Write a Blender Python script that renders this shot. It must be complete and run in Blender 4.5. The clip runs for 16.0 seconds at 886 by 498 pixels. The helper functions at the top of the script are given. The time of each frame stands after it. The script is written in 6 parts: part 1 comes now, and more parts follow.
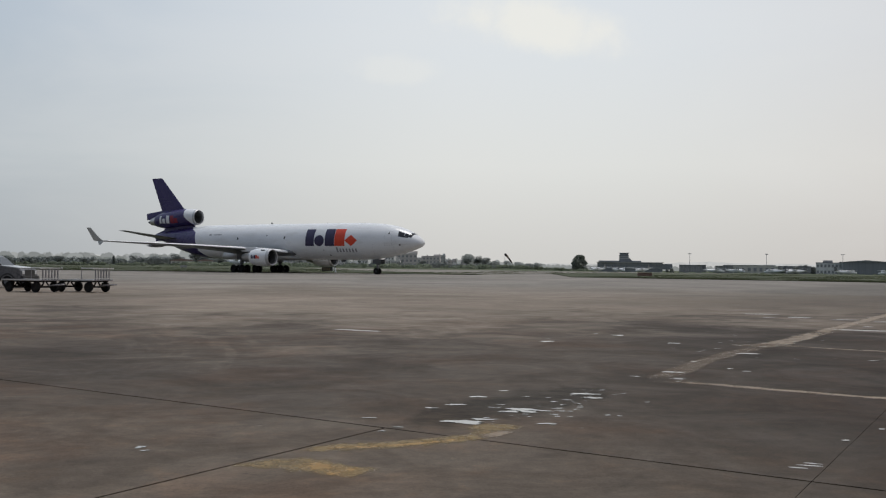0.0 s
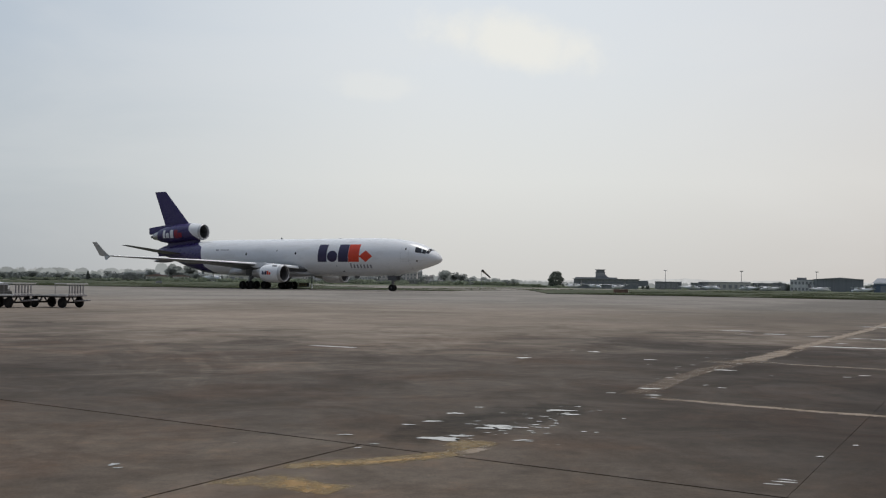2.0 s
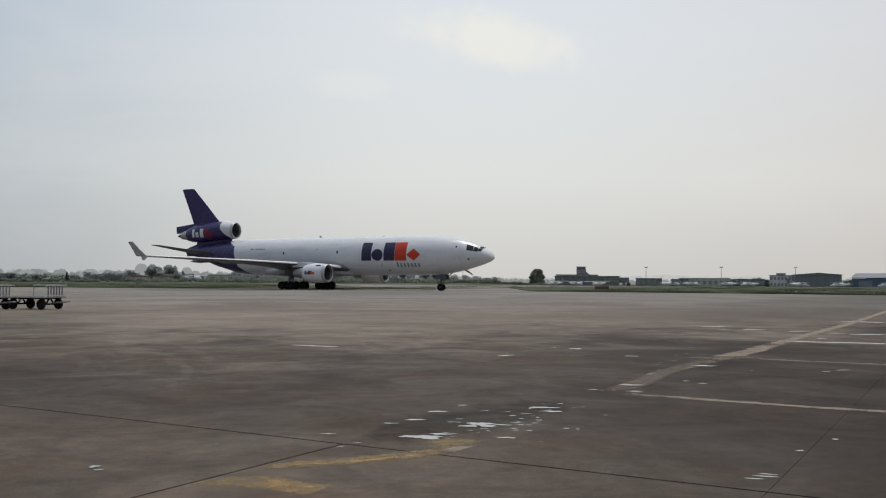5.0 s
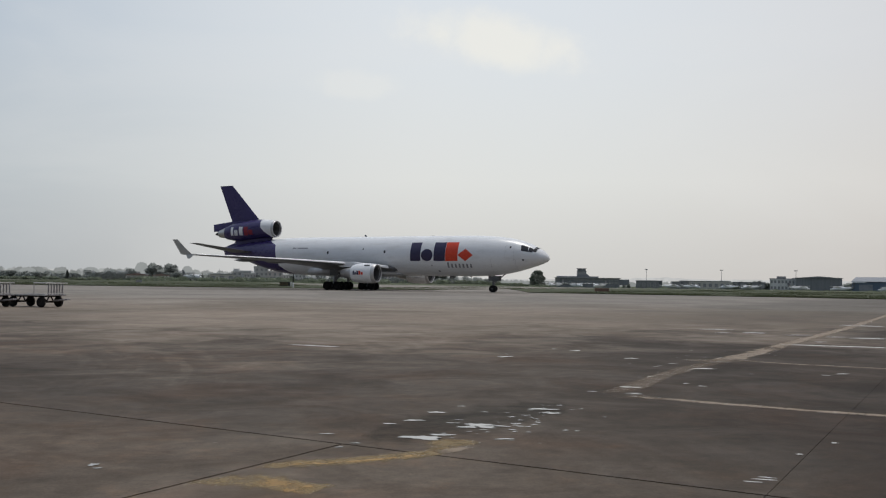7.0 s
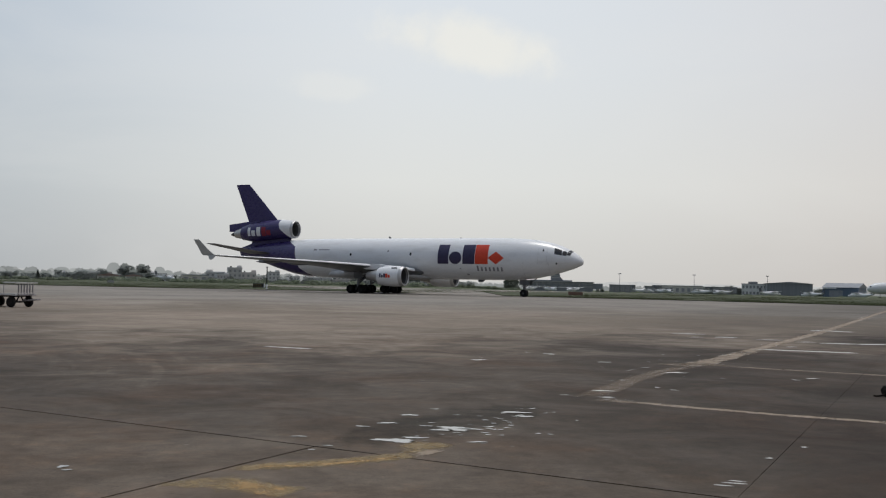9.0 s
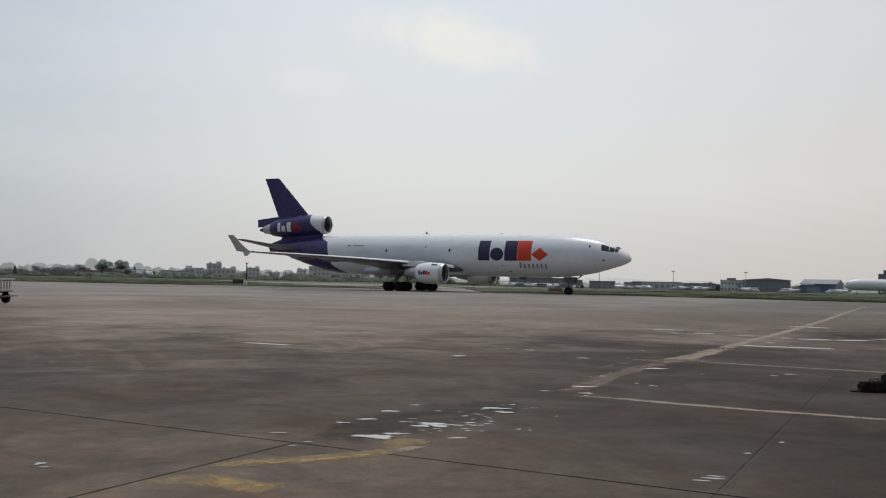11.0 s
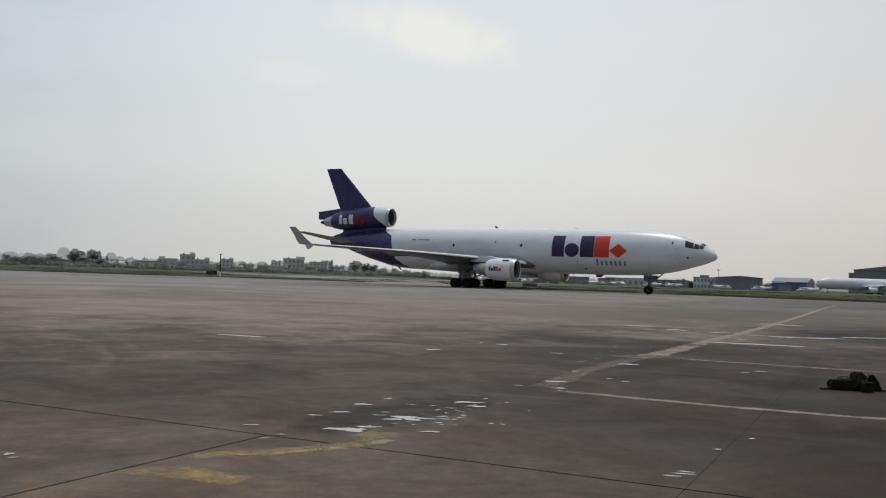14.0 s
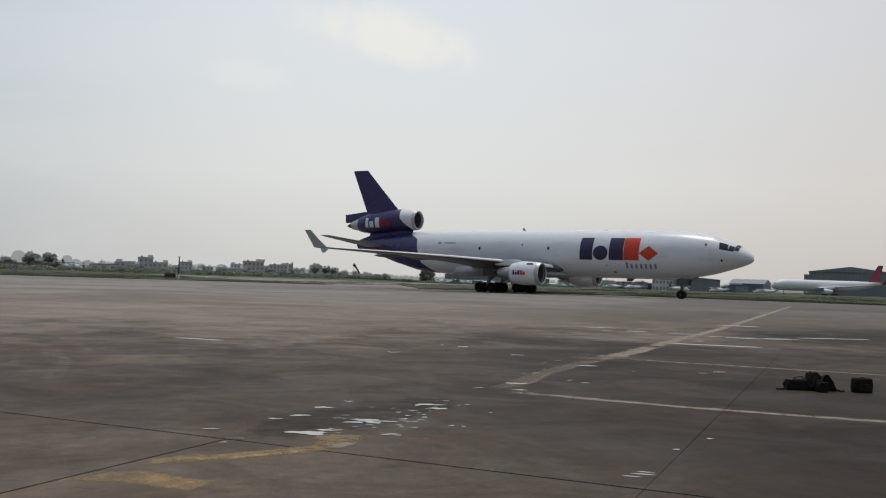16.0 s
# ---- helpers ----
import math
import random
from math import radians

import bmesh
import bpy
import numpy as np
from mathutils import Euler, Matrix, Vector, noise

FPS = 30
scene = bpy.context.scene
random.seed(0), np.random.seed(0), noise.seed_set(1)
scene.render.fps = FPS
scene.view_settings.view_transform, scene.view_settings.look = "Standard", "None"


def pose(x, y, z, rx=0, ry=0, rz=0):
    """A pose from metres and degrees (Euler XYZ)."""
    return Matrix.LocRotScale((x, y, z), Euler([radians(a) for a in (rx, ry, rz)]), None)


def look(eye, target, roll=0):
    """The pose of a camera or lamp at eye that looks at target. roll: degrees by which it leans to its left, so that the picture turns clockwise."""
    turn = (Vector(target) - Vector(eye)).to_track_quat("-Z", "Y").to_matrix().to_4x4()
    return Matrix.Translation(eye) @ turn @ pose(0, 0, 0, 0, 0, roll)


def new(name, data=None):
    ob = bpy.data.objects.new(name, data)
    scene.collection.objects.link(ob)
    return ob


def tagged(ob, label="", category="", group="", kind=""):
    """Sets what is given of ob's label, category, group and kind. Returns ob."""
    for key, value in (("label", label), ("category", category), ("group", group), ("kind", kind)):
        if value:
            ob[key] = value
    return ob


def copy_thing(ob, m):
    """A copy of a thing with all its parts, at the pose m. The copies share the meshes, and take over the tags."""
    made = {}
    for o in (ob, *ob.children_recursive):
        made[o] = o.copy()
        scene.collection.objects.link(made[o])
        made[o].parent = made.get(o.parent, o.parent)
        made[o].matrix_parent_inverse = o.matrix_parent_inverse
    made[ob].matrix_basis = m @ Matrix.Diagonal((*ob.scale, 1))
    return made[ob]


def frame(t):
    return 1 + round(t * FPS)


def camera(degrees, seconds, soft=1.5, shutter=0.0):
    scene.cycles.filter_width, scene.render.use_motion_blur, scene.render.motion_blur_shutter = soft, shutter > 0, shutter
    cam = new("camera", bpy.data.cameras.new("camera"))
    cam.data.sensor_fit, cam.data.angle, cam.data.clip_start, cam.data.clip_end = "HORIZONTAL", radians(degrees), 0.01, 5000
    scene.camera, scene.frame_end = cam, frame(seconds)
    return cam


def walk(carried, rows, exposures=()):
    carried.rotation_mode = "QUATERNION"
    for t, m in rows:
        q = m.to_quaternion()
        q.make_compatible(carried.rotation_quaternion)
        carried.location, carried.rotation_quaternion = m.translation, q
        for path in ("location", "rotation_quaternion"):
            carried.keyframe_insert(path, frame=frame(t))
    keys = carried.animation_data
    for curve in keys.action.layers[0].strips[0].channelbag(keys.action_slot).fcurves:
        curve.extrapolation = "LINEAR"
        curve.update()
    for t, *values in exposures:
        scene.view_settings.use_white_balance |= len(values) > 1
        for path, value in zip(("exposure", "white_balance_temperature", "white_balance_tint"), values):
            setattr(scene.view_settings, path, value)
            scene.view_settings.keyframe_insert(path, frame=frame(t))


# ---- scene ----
cam = camera(46.7, 16.0, soft=1.2)
# seconds, yaw, pitch, roll of a hand-held pan from one standing place
CAM_ROWS = [(0.0, -0.434, 0.906, -0.595),
            (0.5, -0.760, 1.060, -0.541),
            (1.0, -1.298, 1.415, -0.819),
            (1.5, -1.594, 1.671, -0.989),
            (2.0, -1.723, 1.825, -0.739),
            (2.5, -1.900, 1.878, -0.625),
            (3.0, -1.970, 2.131, -0.450),
            (3.5, -2.280, 1.577, -0.201),
            (4.0, -2.988, 1.510, -0.288),
            (4.5, -2.829, 1.708, -0.200),
            (7.0, -2.749, 1.782, -0.705),
            (7.5, -2.990, 1.770, -0.800),
            (8.0, -3.423, 1.880, -0.923),
            (8.5, -3.965, 1.877, -1.055),
            (9.0, -4.190, 1.959, -1.132),
            (9.5, -4.516, 1.875, -1.118),
            (10.0, -4.732, 1.821, -1.091),
            (12.5, -6.173, 1.748, -1.587),
            (13.0, -6.290, 1.800, -1.765),
            (13.5, -6.337, 1.754, -1.771),
            (14.0, -6.700, 1.460, -1.851),
            (14.5, -6.740, 1.548, -1.794),
            (15.0, -7.095, 1.424, -1.859),
            (15.5, -7.689, 1.328, -1.765),
            (16.0, -8.889, 1.658, -1.730)]
walk(cam, [(t, pose(0, 0, 1.62, 90 + p, r, y)) for t, y, p, r in CAM_ROWS])

# ---- daylight: bright overcast, the veiled sun high overhead ----
SUN_AZ, SUN_EL = radians(18), radians(74)
world = bpy.data.worlds.new("sky")
scene.world = world
world.use_nodes = True


class Net:
    """Short hand for node trees."""

    def __init__(self, tree):
        self.tree = tree

    def node(self, kind, **values):
        n = self.tree.nodes.new("ShaderNode" + kind)
        for k, v in values.items():
            if k == "op":
                n.operation = v
            elif k == "blend":
                n.blend_type = v
            elif k == "dtype":
                n.data_type = v
        return n

    def link(self, a, b):
        if hasattr(a, "is_output"):
            self.tree.links.new(a, b)
        elif isinstance(a, (tuple, list)) and len(a) == 3 and b.type == "RGBA":
            b.default_value = (*a, 1)
        else:
            b.default_value = a

    def math(self, op, a, b=0.0, c=0.0, clamp=False):
        n = self.node("Math", op=op)
        n.use_clamp = clamp
        for v, s in zip((a, b, c), n.inputs):
            self.link(v, s)
        return n.outputs[0]

    def vmath(self, op, a, b=(0, 0, 0)):
        n = self.node("VectorMath", op=op)
        self.link(a, n.inputs[0])
        self.link(b, n.inputs[1])
        return n.outputs["Value"] if op == "DOT_PRODUCT" else n.outputs[0]

    def noise(self, vec, scale, detail=4.0, rough=0.55, distort=0.0):
        n = self.node("TexNoise")
        self.link(vec, n.inputs["Vector"])
        n.inputs["Scale"].default_value = scale
        n.inputs["Detail"].default_value = detail
        n.inputs["Roughness"].default_value = rough
        n.inputs["Distortion"].default_value = distort
        return n.outputs[0]

    def scaled(self, vec, s, rz=0.0):
        n = self.node("Mapping")
        self.link(vec, n.inputs["Vector"])
        n.inputs["Scale"].default_value = s
        n.inputs["Rotation"].default_value = (0, 0, rz)
        return n.outputs[0]

    def span(self, v, a, b, c=0.0, d=1.0, smooth=True):
        n = self.node("MapRange")
        n.interpolation_type = "SMOOTHSTEP" if smooth else "LINEAR"
        for x, s in zip((v, a, b, c, d), n.inputs):
            self.link(x, s)
        return n.outputs[0]

    def mix(self, f, a, b, blend="MIX"):
        n = self.node("Mix", dtype="RGBA", blend=blend)
        self.link(f, n.inputs[0])
        self.link(a, n.inputs[6])
        self.link(b, n.inputs[7])
        return n.outputs[2]

    def ramp(self, v, stops):
        n = self.node("ValToRGB")
        self.link(v, n.inputs[0])
        e = n.color_ramp.elements
        while len(e) < len(stops):
            e.new(0.5)
        for el, (p, c) in zip(e, stops):
            el.position = p
            el.color = (*c, 1) if isinstance(c, tuple) else (c, c, c, 1)
        return n.outputs[0]


def build_sky():
    w = Net(world.node_tree)
    world.node_tree.nodes.clear()
    d = w.node("TexCoord").outputs["Generated"]
    sky = w.node("TexSky")
    sky.sky_type, sky.sun_disc = "NISHITA", False
    sky.sun_elevation, sky.sun_rotation = SUN_EL, SUN_AZ
    sky.air_density, sky.dust_density = 1.5, 5.0
    sep = w.node("SeparateXYZ")
    w.link(d, sep.inputs[0])
    x, y, up = sep.outputs
    # veil of high cloud by height above the horizon
    veil = w.ramp(w.span(up, -0.05, 1.0, smooth=False),
                  [(0.0, (0.56, 0.55, 0.53)), (0.05, (0.66, 0.65, 0.625)), (0.14, (0.765, 0.777, 0.760)),
                   (0.25, (0.748, 0.788, 0.822)), (0.5, (0.71, 0.775, 0.865)), (1.0, (0.64, 0.70, 0.79))])
    # brighter towards the veiled sun, bluer away from it
    ahead = (math.sin(SUN_AZ) * 0.707, math.cos(SUN_AZ) * 0.707, 0.707)
    near = w.vmath("DOT_PRODUCT", d, ahead)
    veil = w.mix(w.span(near, -0.5, 0.52), w.mix(1.0, veil, (0.24, 0.28, 0.34), "MULTIPLY"), veil)
    side = w.math("ARCTAN2", x, y)
    veil = w.mix(w.span(side, 0.06, -0.58), veil, w.mix(1.0, veil, (0.575, 0.64, 0.72), "MULTIPLY"))
    veil = w.mix(w.span(side, 0.1, 0.75), veil, w.mix(1.0, veil, (0.89, 0.83, 0.81), "MULTIPLY"))
    # thin uneven cloud and two faint cream cumulus tops
    drift = w.noise(w.scaled(d, (1.0, 1.0, 3.5)), 2.2, 6, 0.55, 0.6)
    veil = w.mix(w.span(drift, 0.42, 0.7, 0, 0.2), veil, (0.80, 0.80, 0.79))
    el = w.math("ARCSINE", up)
    fluff = w.math("SUBTRACT", w.noise(d, 26.0, 6, 0.6), 0.5)
    for az0, el0, wide, high, tilt, force in ((0.100, 0.231, 0.102, 0.031, -0.15, 0.75), (-0.035, 0.187, 0.055, 0.016, 0.0, 0.25)):
        u = w.math("DIVIDE", w.math("SUBTRACT", side, az0), wide)
        h = w.math("SUBTRACT", w.math("SUBTRACT", el, el0), w.math("MULTIPLY", w.math("SUBTRACT", side, az0), tilt))
        v = w.math("DIVIDE", h, high)
        r = w.math("SQRT", w.math("ADD", w.math("MULTIPLY", u, u), w.math("MULTIPLY", v, v)))
        r = w.math("ADD", r, w.math("MULTIPLY", fluff, 1.25))
        veil = w.mix(w.span(r, 1.12, 0.35, 0, force), veil, (0.90, 0.885, 0.82))
    both = w.mix(0.93, w.mix(1.0, sky.outputs[0], (0.07, 0.07, 0.07), "MULTIPLY"), veil)
    bg = w.node("Background")
    w.link(both, bg.inputs[0])
    bg.inputs[1].default_value = 1.0
    out = w.node("OutputWorld")
    w.link(bg.outputs[0], out.inputs[0])


build_sky()
lamp = bpy.data.lights.new("sun", "SUN")
lamp.energy, lamp.angle, lamp.color = 1.35, radians(16), (1.0, 0.96, 0.9)
sun = new("sun", lamp)
sun.matrix_world = look((300 * math.sin(SUN_AZ) * math.cos(SUN_EL), 300 * math.cos(SUN_AZ) * math.cos(SUN_EL), 300 * math.sin(SUN_EL)), (0, 0, 0))
scene.view_settings.exposure = 0.0


# ---- materials ----
def material(name):
    m = bpy.data.materials.new(name)
    m.use_nodes = True
    n = Net(m.node_tree)
    return m, n, m.node_tree.nodes["Principled BSDF"]


def surface(name, a, b, scale=1.0, rough=0.6, metal=0.0, bump=0.0, fine=None, random_tone=0.0, spec=0.5, stretch=(1, 1, 1)):
    """A worn surface: two tones by coarse noise, a fine grain, uneven gloss and relief."""
    m, n, p = material(name)
    co = n.scaled(n.node("TexCoord").outputs["Object"], stretch)
    big = n.noise(co, scale, 5, 0.6)
    small = n.noise(co, fine or scale * 9, 4, 0.6)
    f = n.math("ADD", n.math("MULTIPLY", big, 0.7), n.math("MULTIPLY", small, 0.3))
    col = n.mix(n.span(f, 0.35, 0.65), a, b)
    if random_tone:
        rnd = n.node("ObjectInfo").outputs["Random"]
        k = n.span(rnd, 0, 1, 1 - random_tone, 1 + random_tone, False)
        hsv = n.node("HueSaturation")
        n.link(col, hsv.inputs["Color"])
        n.link(k, hsv.inputs["Value"])
        n.link(n.span(rnd, 0, 1, 0.485, 0.515, False), hsv.inputs["Hue"])
        col = hsv.outputs[0]
    n.link(col, p.inputs["Base Color"])
    n.link(n.span(small, 0.3, 0.7, max(rough - 0.08, 0.02), min(rough + 0.08, 1)), p.inputs["Roughness"])
    p.inputs["Metallic"].default_value = metal
    p.inputs["Specular IOR Level"].default_value = spec
    if bump:
        bu = n.node("Bump")
        bu.inputs["Strength"].default_value = 0.5
        bu.inputs["Distance"].default_value = bump
        n.link(small, bu.inputs["Height"])
        n.link(bu.outputs[0], p.inputs["Normal"])
    return m


PURPLE_A, PURPLE_B = (0.036, 0.026, 0.105), (0.048, 0.034, 0.128)
WHITE_A, WHITE_B = (0.74, 0.75, 0.765), (0.80, 0.81, 0.825)


def two_tone(name, stops, z0, z1, x0, x1):
    """White paint that turns to purple aft of a border whose place along x follows the height z."""
    m, n, p = material(name)
    co = n.node("TexCoord").outputs["Object"]
    sep = n.node("SeparateXYZ")
    n.link(co, sep.inputs[0])
    edge = n.ramp(n.span(sep.outputs[2], z0, z1, smooth=False), [((zz - z0) / (z1 - z0), (xx - x0) / (x1 - x0)) for zz, xx in stops])
    pos = n.span(sep.outputs[0], x0, x1, smooth=False)
    aft = n.math("LESS_THAN", pos, edge)
    grime = n.noise(n.scaled(co, (0.25, 1, 1)), 1.3, 6, 0.65)
    white = n.mix(n.span(grime, 0.4, 0.75), WHITE_B, (0.68, 0.685, 0.69))
    streak = n.noise(n.scaled(co, (0.12, 2.0, 6.0)), 1.0, 4, 0.6)
    white = n.mix(n.span(streak, 0.55, 0.8, 0, 0.35), white, (0.58, 0.57, 0.55))
    # frame lines of the skin, one every 2.4 m
    wave = n.math("FRACT", n.math("DIVIDE", sep.outputs[0], 2.4))
    seam = n.math("LESS_THAN", wave, 0.012)
    white = n.mix(n.math("MULTIPLY", seam, 0.13), white, (0.35, 0.35, 0.36))
    col = n.mix(aft, white, n.mix(grime, PURPLE_A, PURPLE_B))
    n.link(col, p.inputs["Base Color"])
    n.link(n.span(grime, 0.3, 0.7, 0.22, 0.36), p.inputs["Roughness"])
    return m


BODY = two_tone("airliner_body_paint", [(2.0, -9.4), (2.4, -10.1), (3.0, -11.5), (3.8, -12.6), (5.5, -13.0), (7.16, -13.4), (7.7, -14.6), (8.6, -16.2)], 2.0, 8.6, -20, 0)
COWL2 = two_tone("tail_engine_paint", [(8.0, -14.9), (8.8, -15.5), (9.38, -16.2), (10.13, -16.95), (11.8, -17.4)], 8.0, 11.8, -24, -12)
PURPLE = surface("purple_paint", PURPLE_A, PURPLE_B, 0.8, 0.3)
WHITE = surface("white_paint", WHITE_A, WHITE_B, 0.8, 0.3)
LOGO_PURPLE = surface("logo_purple", (0.024, 0.018, 0.060), (0.034, 0.026, 0.078), 2, 0.35)
LOGO_RED = surface("logo_orange_red", (0.62, 0.045, 0.012), (0.70, 0.06, 0.018), 2, 0.35)
LOGO_RED_DULL = surface("logo_dull_red", (0.22, 0.012, 0.03), (0.27, 0.02, 0.04), 2, 0.35)
LOGO_GREY = surface("logo_grey", (0.20, 0.20, 0.22), (0.26, 0.26, 0.28), 2, 0.4)
FAIRING = surface("pale_grey_fairing", (0.46, 0.465, 0.475), (0.56, 0.565, 0.57), 0.8, 0.4)
SEAM = surface("skin_seam", (0.36, 0.36, 0.37), (0.50, 0.50, 0.51), 3, 0.4)
# wing grey set darker than its paint to imitate underside shade
WING_GREY = surface("shaded_wing_grey", (0.105, 0.11, 0.117), (0.14, 0.145, 0.15), 0.7, 0.4)
SLAT = surface("pale_slat_paint", (0.80, 0.80, 0.80), (0.86, 0.86, 0.86), 0.9, 0.3)
DARK_RIM = surface("dark_matt_rim", (0.02, 0.02, 0.02), (0.04, 0.038, 0.036), 4, 0.8, spec=0.15)
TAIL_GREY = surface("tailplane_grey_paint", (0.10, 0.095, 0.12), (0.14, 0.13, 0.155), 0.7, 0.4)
WINGLET = surface("winglet_grey_paint", (0.36, 0.37, 0.36), (0.42, 0.42, 0.40), 1.2, 0.4)
LIP = surface("bare_metal_lip", (0.44, 0.44, 0.45), (0.54, 0.54, 0.545), 2, 0.45, 0.5)
STEEL = surface("gear_steel", (0.12, 0.12, 0.125), (0.2, 0.2, 0.205), 3, 0.4, 0.6)
DARK_METAL = surface("dark_hot_metal", (0.05, 0.048, 0.046), (0.09, 0.085, 0.08), 3, 0.45, 0.7)
NOZZLE = surface("nozzle_metal", (0.42, 0.41, 0.40), (0.52, 0.51, 0.50), 3, 0.35, 0.7)
DUCT = surface("intake_dark", (0.07, 0.072, 0.075), (0.11, 0.112, 0.115), 2, 0.5)
RUBBER = surface("tyre_rubber", (0.012, 0.012, 0.012), (0.022, 0.021, 0.02), 5, 0.9, spec=0.15)
GLASS = surface("dark_glazing", (0.012, 0.013, 0.016), (0.02, 0.02, 0.024), 2, 0.08)


def pavement_material():
    """Old brownish apron concrete: stains, tyre smears, a darker near field, a lighter far field."""
    m, n, p = material("apron_concrete")
    co = n.node("TexCoord").outputs["Object"]
    sep = n.node("SeparateXYZ")
    n.link(co, sep.inputs[0])
    x, y = sep.outputs[0], sep.outputs[1]
    blot = n.noise(co, 0.11, 8, 0.6, 0.6)
    mid = n.noise(co, 0.5, 8, 0.66, 0.9)
    fine = n.noise(co, 4.0, 6, 0.7)
    grit = n.noise(co, 40.0, 3, 0.7)

    def blend(p_, q, r):
        return n.math("ADD", n.math("ADD", n.math("MULTIPLY", blot, p_), n.math("MULTIPLY", mid, q)), n.math("MULTIPLY", fine, r))
    base = n.ramp(n.span(blend(0.40, 0.35, 0.25), 0.37, 0.63, smooth=False),
                  [(0.0, (0.0520, 0.0401, 0.0315)), (0.38, (0.0881, 0.0688, 0.0546)), (0.62, (0.1220, 0.0957, 0.0756)), (1.0, (0.1898, 0.1518, 0.1208))])
    # warm rusty bloom
    rust = n.noise(co, 0.27, 5, 0.6, 0.4)
    base = n.mix(n.span(rust, 0.47, 0.68, 0, 0.7), base, n.mix(1.0, base, (1.18, 0.94, 0.80), "MULTIPLY"))
    # small mottled stains and scabs
    mottle = n.noise(co, 1.7, 7, 0.72, 0.5)
    base = n.mix(n.span(mottle, 0.52, 0.66, 0, 0.55), base, n.mix(1.0, base, (1.30, 1.16, 1.04), "MULTIPLY"))
    base = n.mix(n.span(mottle, 0.47, 0.34, 0, 0.6), base, n.mix(1.0, base, (0.70, 0.71, 0.73), "MULTIPLY"))
    # a darker stand to the right of the joints
    stand = n.math("SUBTRACT", n.math("ADD", n.math("SUBTRACT", x, n.span(y, 24.0, 44.0, 0.0, 7.0)), n.math("MULTIPLY", n.math("SUBTRACT", blot, 0.5), 9.0)), n.math("MULTIPLY", y, 0.10))
    base = n.mix(n.span(stand, -1.0, 4.5, 0, 1.0), base, n.mix(1.0, base, (0.50, 0.485, 0.475), "MULTIPLY"))
    # paler apron beyond about 28 m
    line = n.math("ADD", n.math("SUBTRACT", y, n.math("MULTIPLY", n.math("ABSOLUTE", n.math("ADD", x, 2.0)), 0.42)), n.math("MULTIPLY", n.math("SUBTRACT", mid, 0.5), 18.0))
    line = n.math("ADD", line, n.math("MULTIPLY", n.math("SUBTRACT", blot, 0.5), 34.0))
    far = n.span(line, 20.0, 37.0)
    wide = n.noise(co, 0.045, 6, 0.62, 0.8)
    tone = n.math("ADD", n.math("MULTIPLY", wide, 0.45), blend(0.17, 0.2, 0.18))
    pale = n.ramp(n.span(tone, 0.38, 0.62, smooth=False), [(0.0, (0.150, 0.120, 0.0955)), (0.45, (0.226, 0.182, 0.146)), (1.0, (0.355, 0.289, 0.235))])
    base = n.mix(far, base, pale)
    # greyer bare concrete along the taxiway
    out = n.math("ADD", n.math("ADD", y, n.math("MULTIPLY", x, 0.35)), n.math("MULTIPLY", n.math("SUBTRACT", wide, 0.5), 70.0))
    base = n.mix(n.span(out, 48.0, 95.0, 0, 0.8), base, n.mix(n.span(tone, 0.4, 0.6), (0.20, 0.185, 0.17), (0.31, 0.285, 0.26)))
    # dark sooty run-up area on the right
    soot = n.math("ADD", n.math("MULTIPLY", n.math("SUBTRACT", wide, 0.5), 60.0), n.math("SUBTRACT", x, n.math("MULTIPLY", n.math("ABSOLUTE", n.math("SUBTRACT", y, 46.0)), 0.6)))
    base = n.mix(n.math("MULTIPLY", n.span(soot, 2.0, 16.0), n.span(mid, 0.32, 0.56, 0.3, 1.0)), base, n.mix(1.0, base, (0.50, 0.495, 0.49), "MULTIPLY"))
    # lighter slabs this side of the long joint
    close = n.math("ADD", n.math("ADD", y, n.math("MULTIPLY", x, 0.7)), n.math("MULTIPLY", n.math("SUBTRACT", mid, 0.5), 7.0))
    base = n.mix(n.span(close, 12.5, 7.5, 0, 1.0), base, n.mix(1.0, base, (1.26, 1.25, 1.23), "MULTIPLY"))
    # darker slabs off the cross joint, partly painted corner falloff; a darker lane left
    corner_dark = n.math("ADD", n.math("SUBTRACT", x, n.math("MULTIPLY", y, 0.1)), n.math("MULTIPLY", n.math("SUBTRACT", mid, 0.5), 4.0))
    base = n.mix(n.math("MULTIPLY", n.span(corner_dark, 1.5, 5.0), n.span(y, 15.0, 10.5)), base, n.mix(1.0, base, (0.60, 0.59, 0.58), "MULTIPLY"))
    lane = n.math("ADD", n.math("ADD", x, n.math("MULTIPLY", y, 0.24)), n.math("MULTIPLY", n.math("SUBTRACT", blot, 0.5), 9.0))
    base = n.mix(n.math("MULTIPLY", n.span(lane, 8.5, 3.0), n.math("MULTIPLY", n.span(n.math("ADD", y, n.math("MULTIPLY", n.math("SUBTRACT", mid, 0.5), 9.0)), 24.0, 15.0), n.math("MULTIPLY", n.span(y, 9.8, 12.0), n.span(x, -9.0, -4.5, 0.35, 1.0)))), base, n.mix(1.0, base, (0.73, 0.73, 0.73), "MULTIPLY"))
    base = n.mix(n.span(grit, 0.5, 0.72, 0, 0.5), base, n.mix(1.0, base, (0.42, 0.42, 0.42), "MULTIPLY"))
    base = n.mix(n.span(grit, 0.45, 0.28, 0, 0.4), base, n.mix(1.0, base, (1.5, 1.5, 1.5), "MULTIPLY"))
    # pale curved scrub of turning tyres
    ahead = n.math("SUBTRACT", y, 15.0)
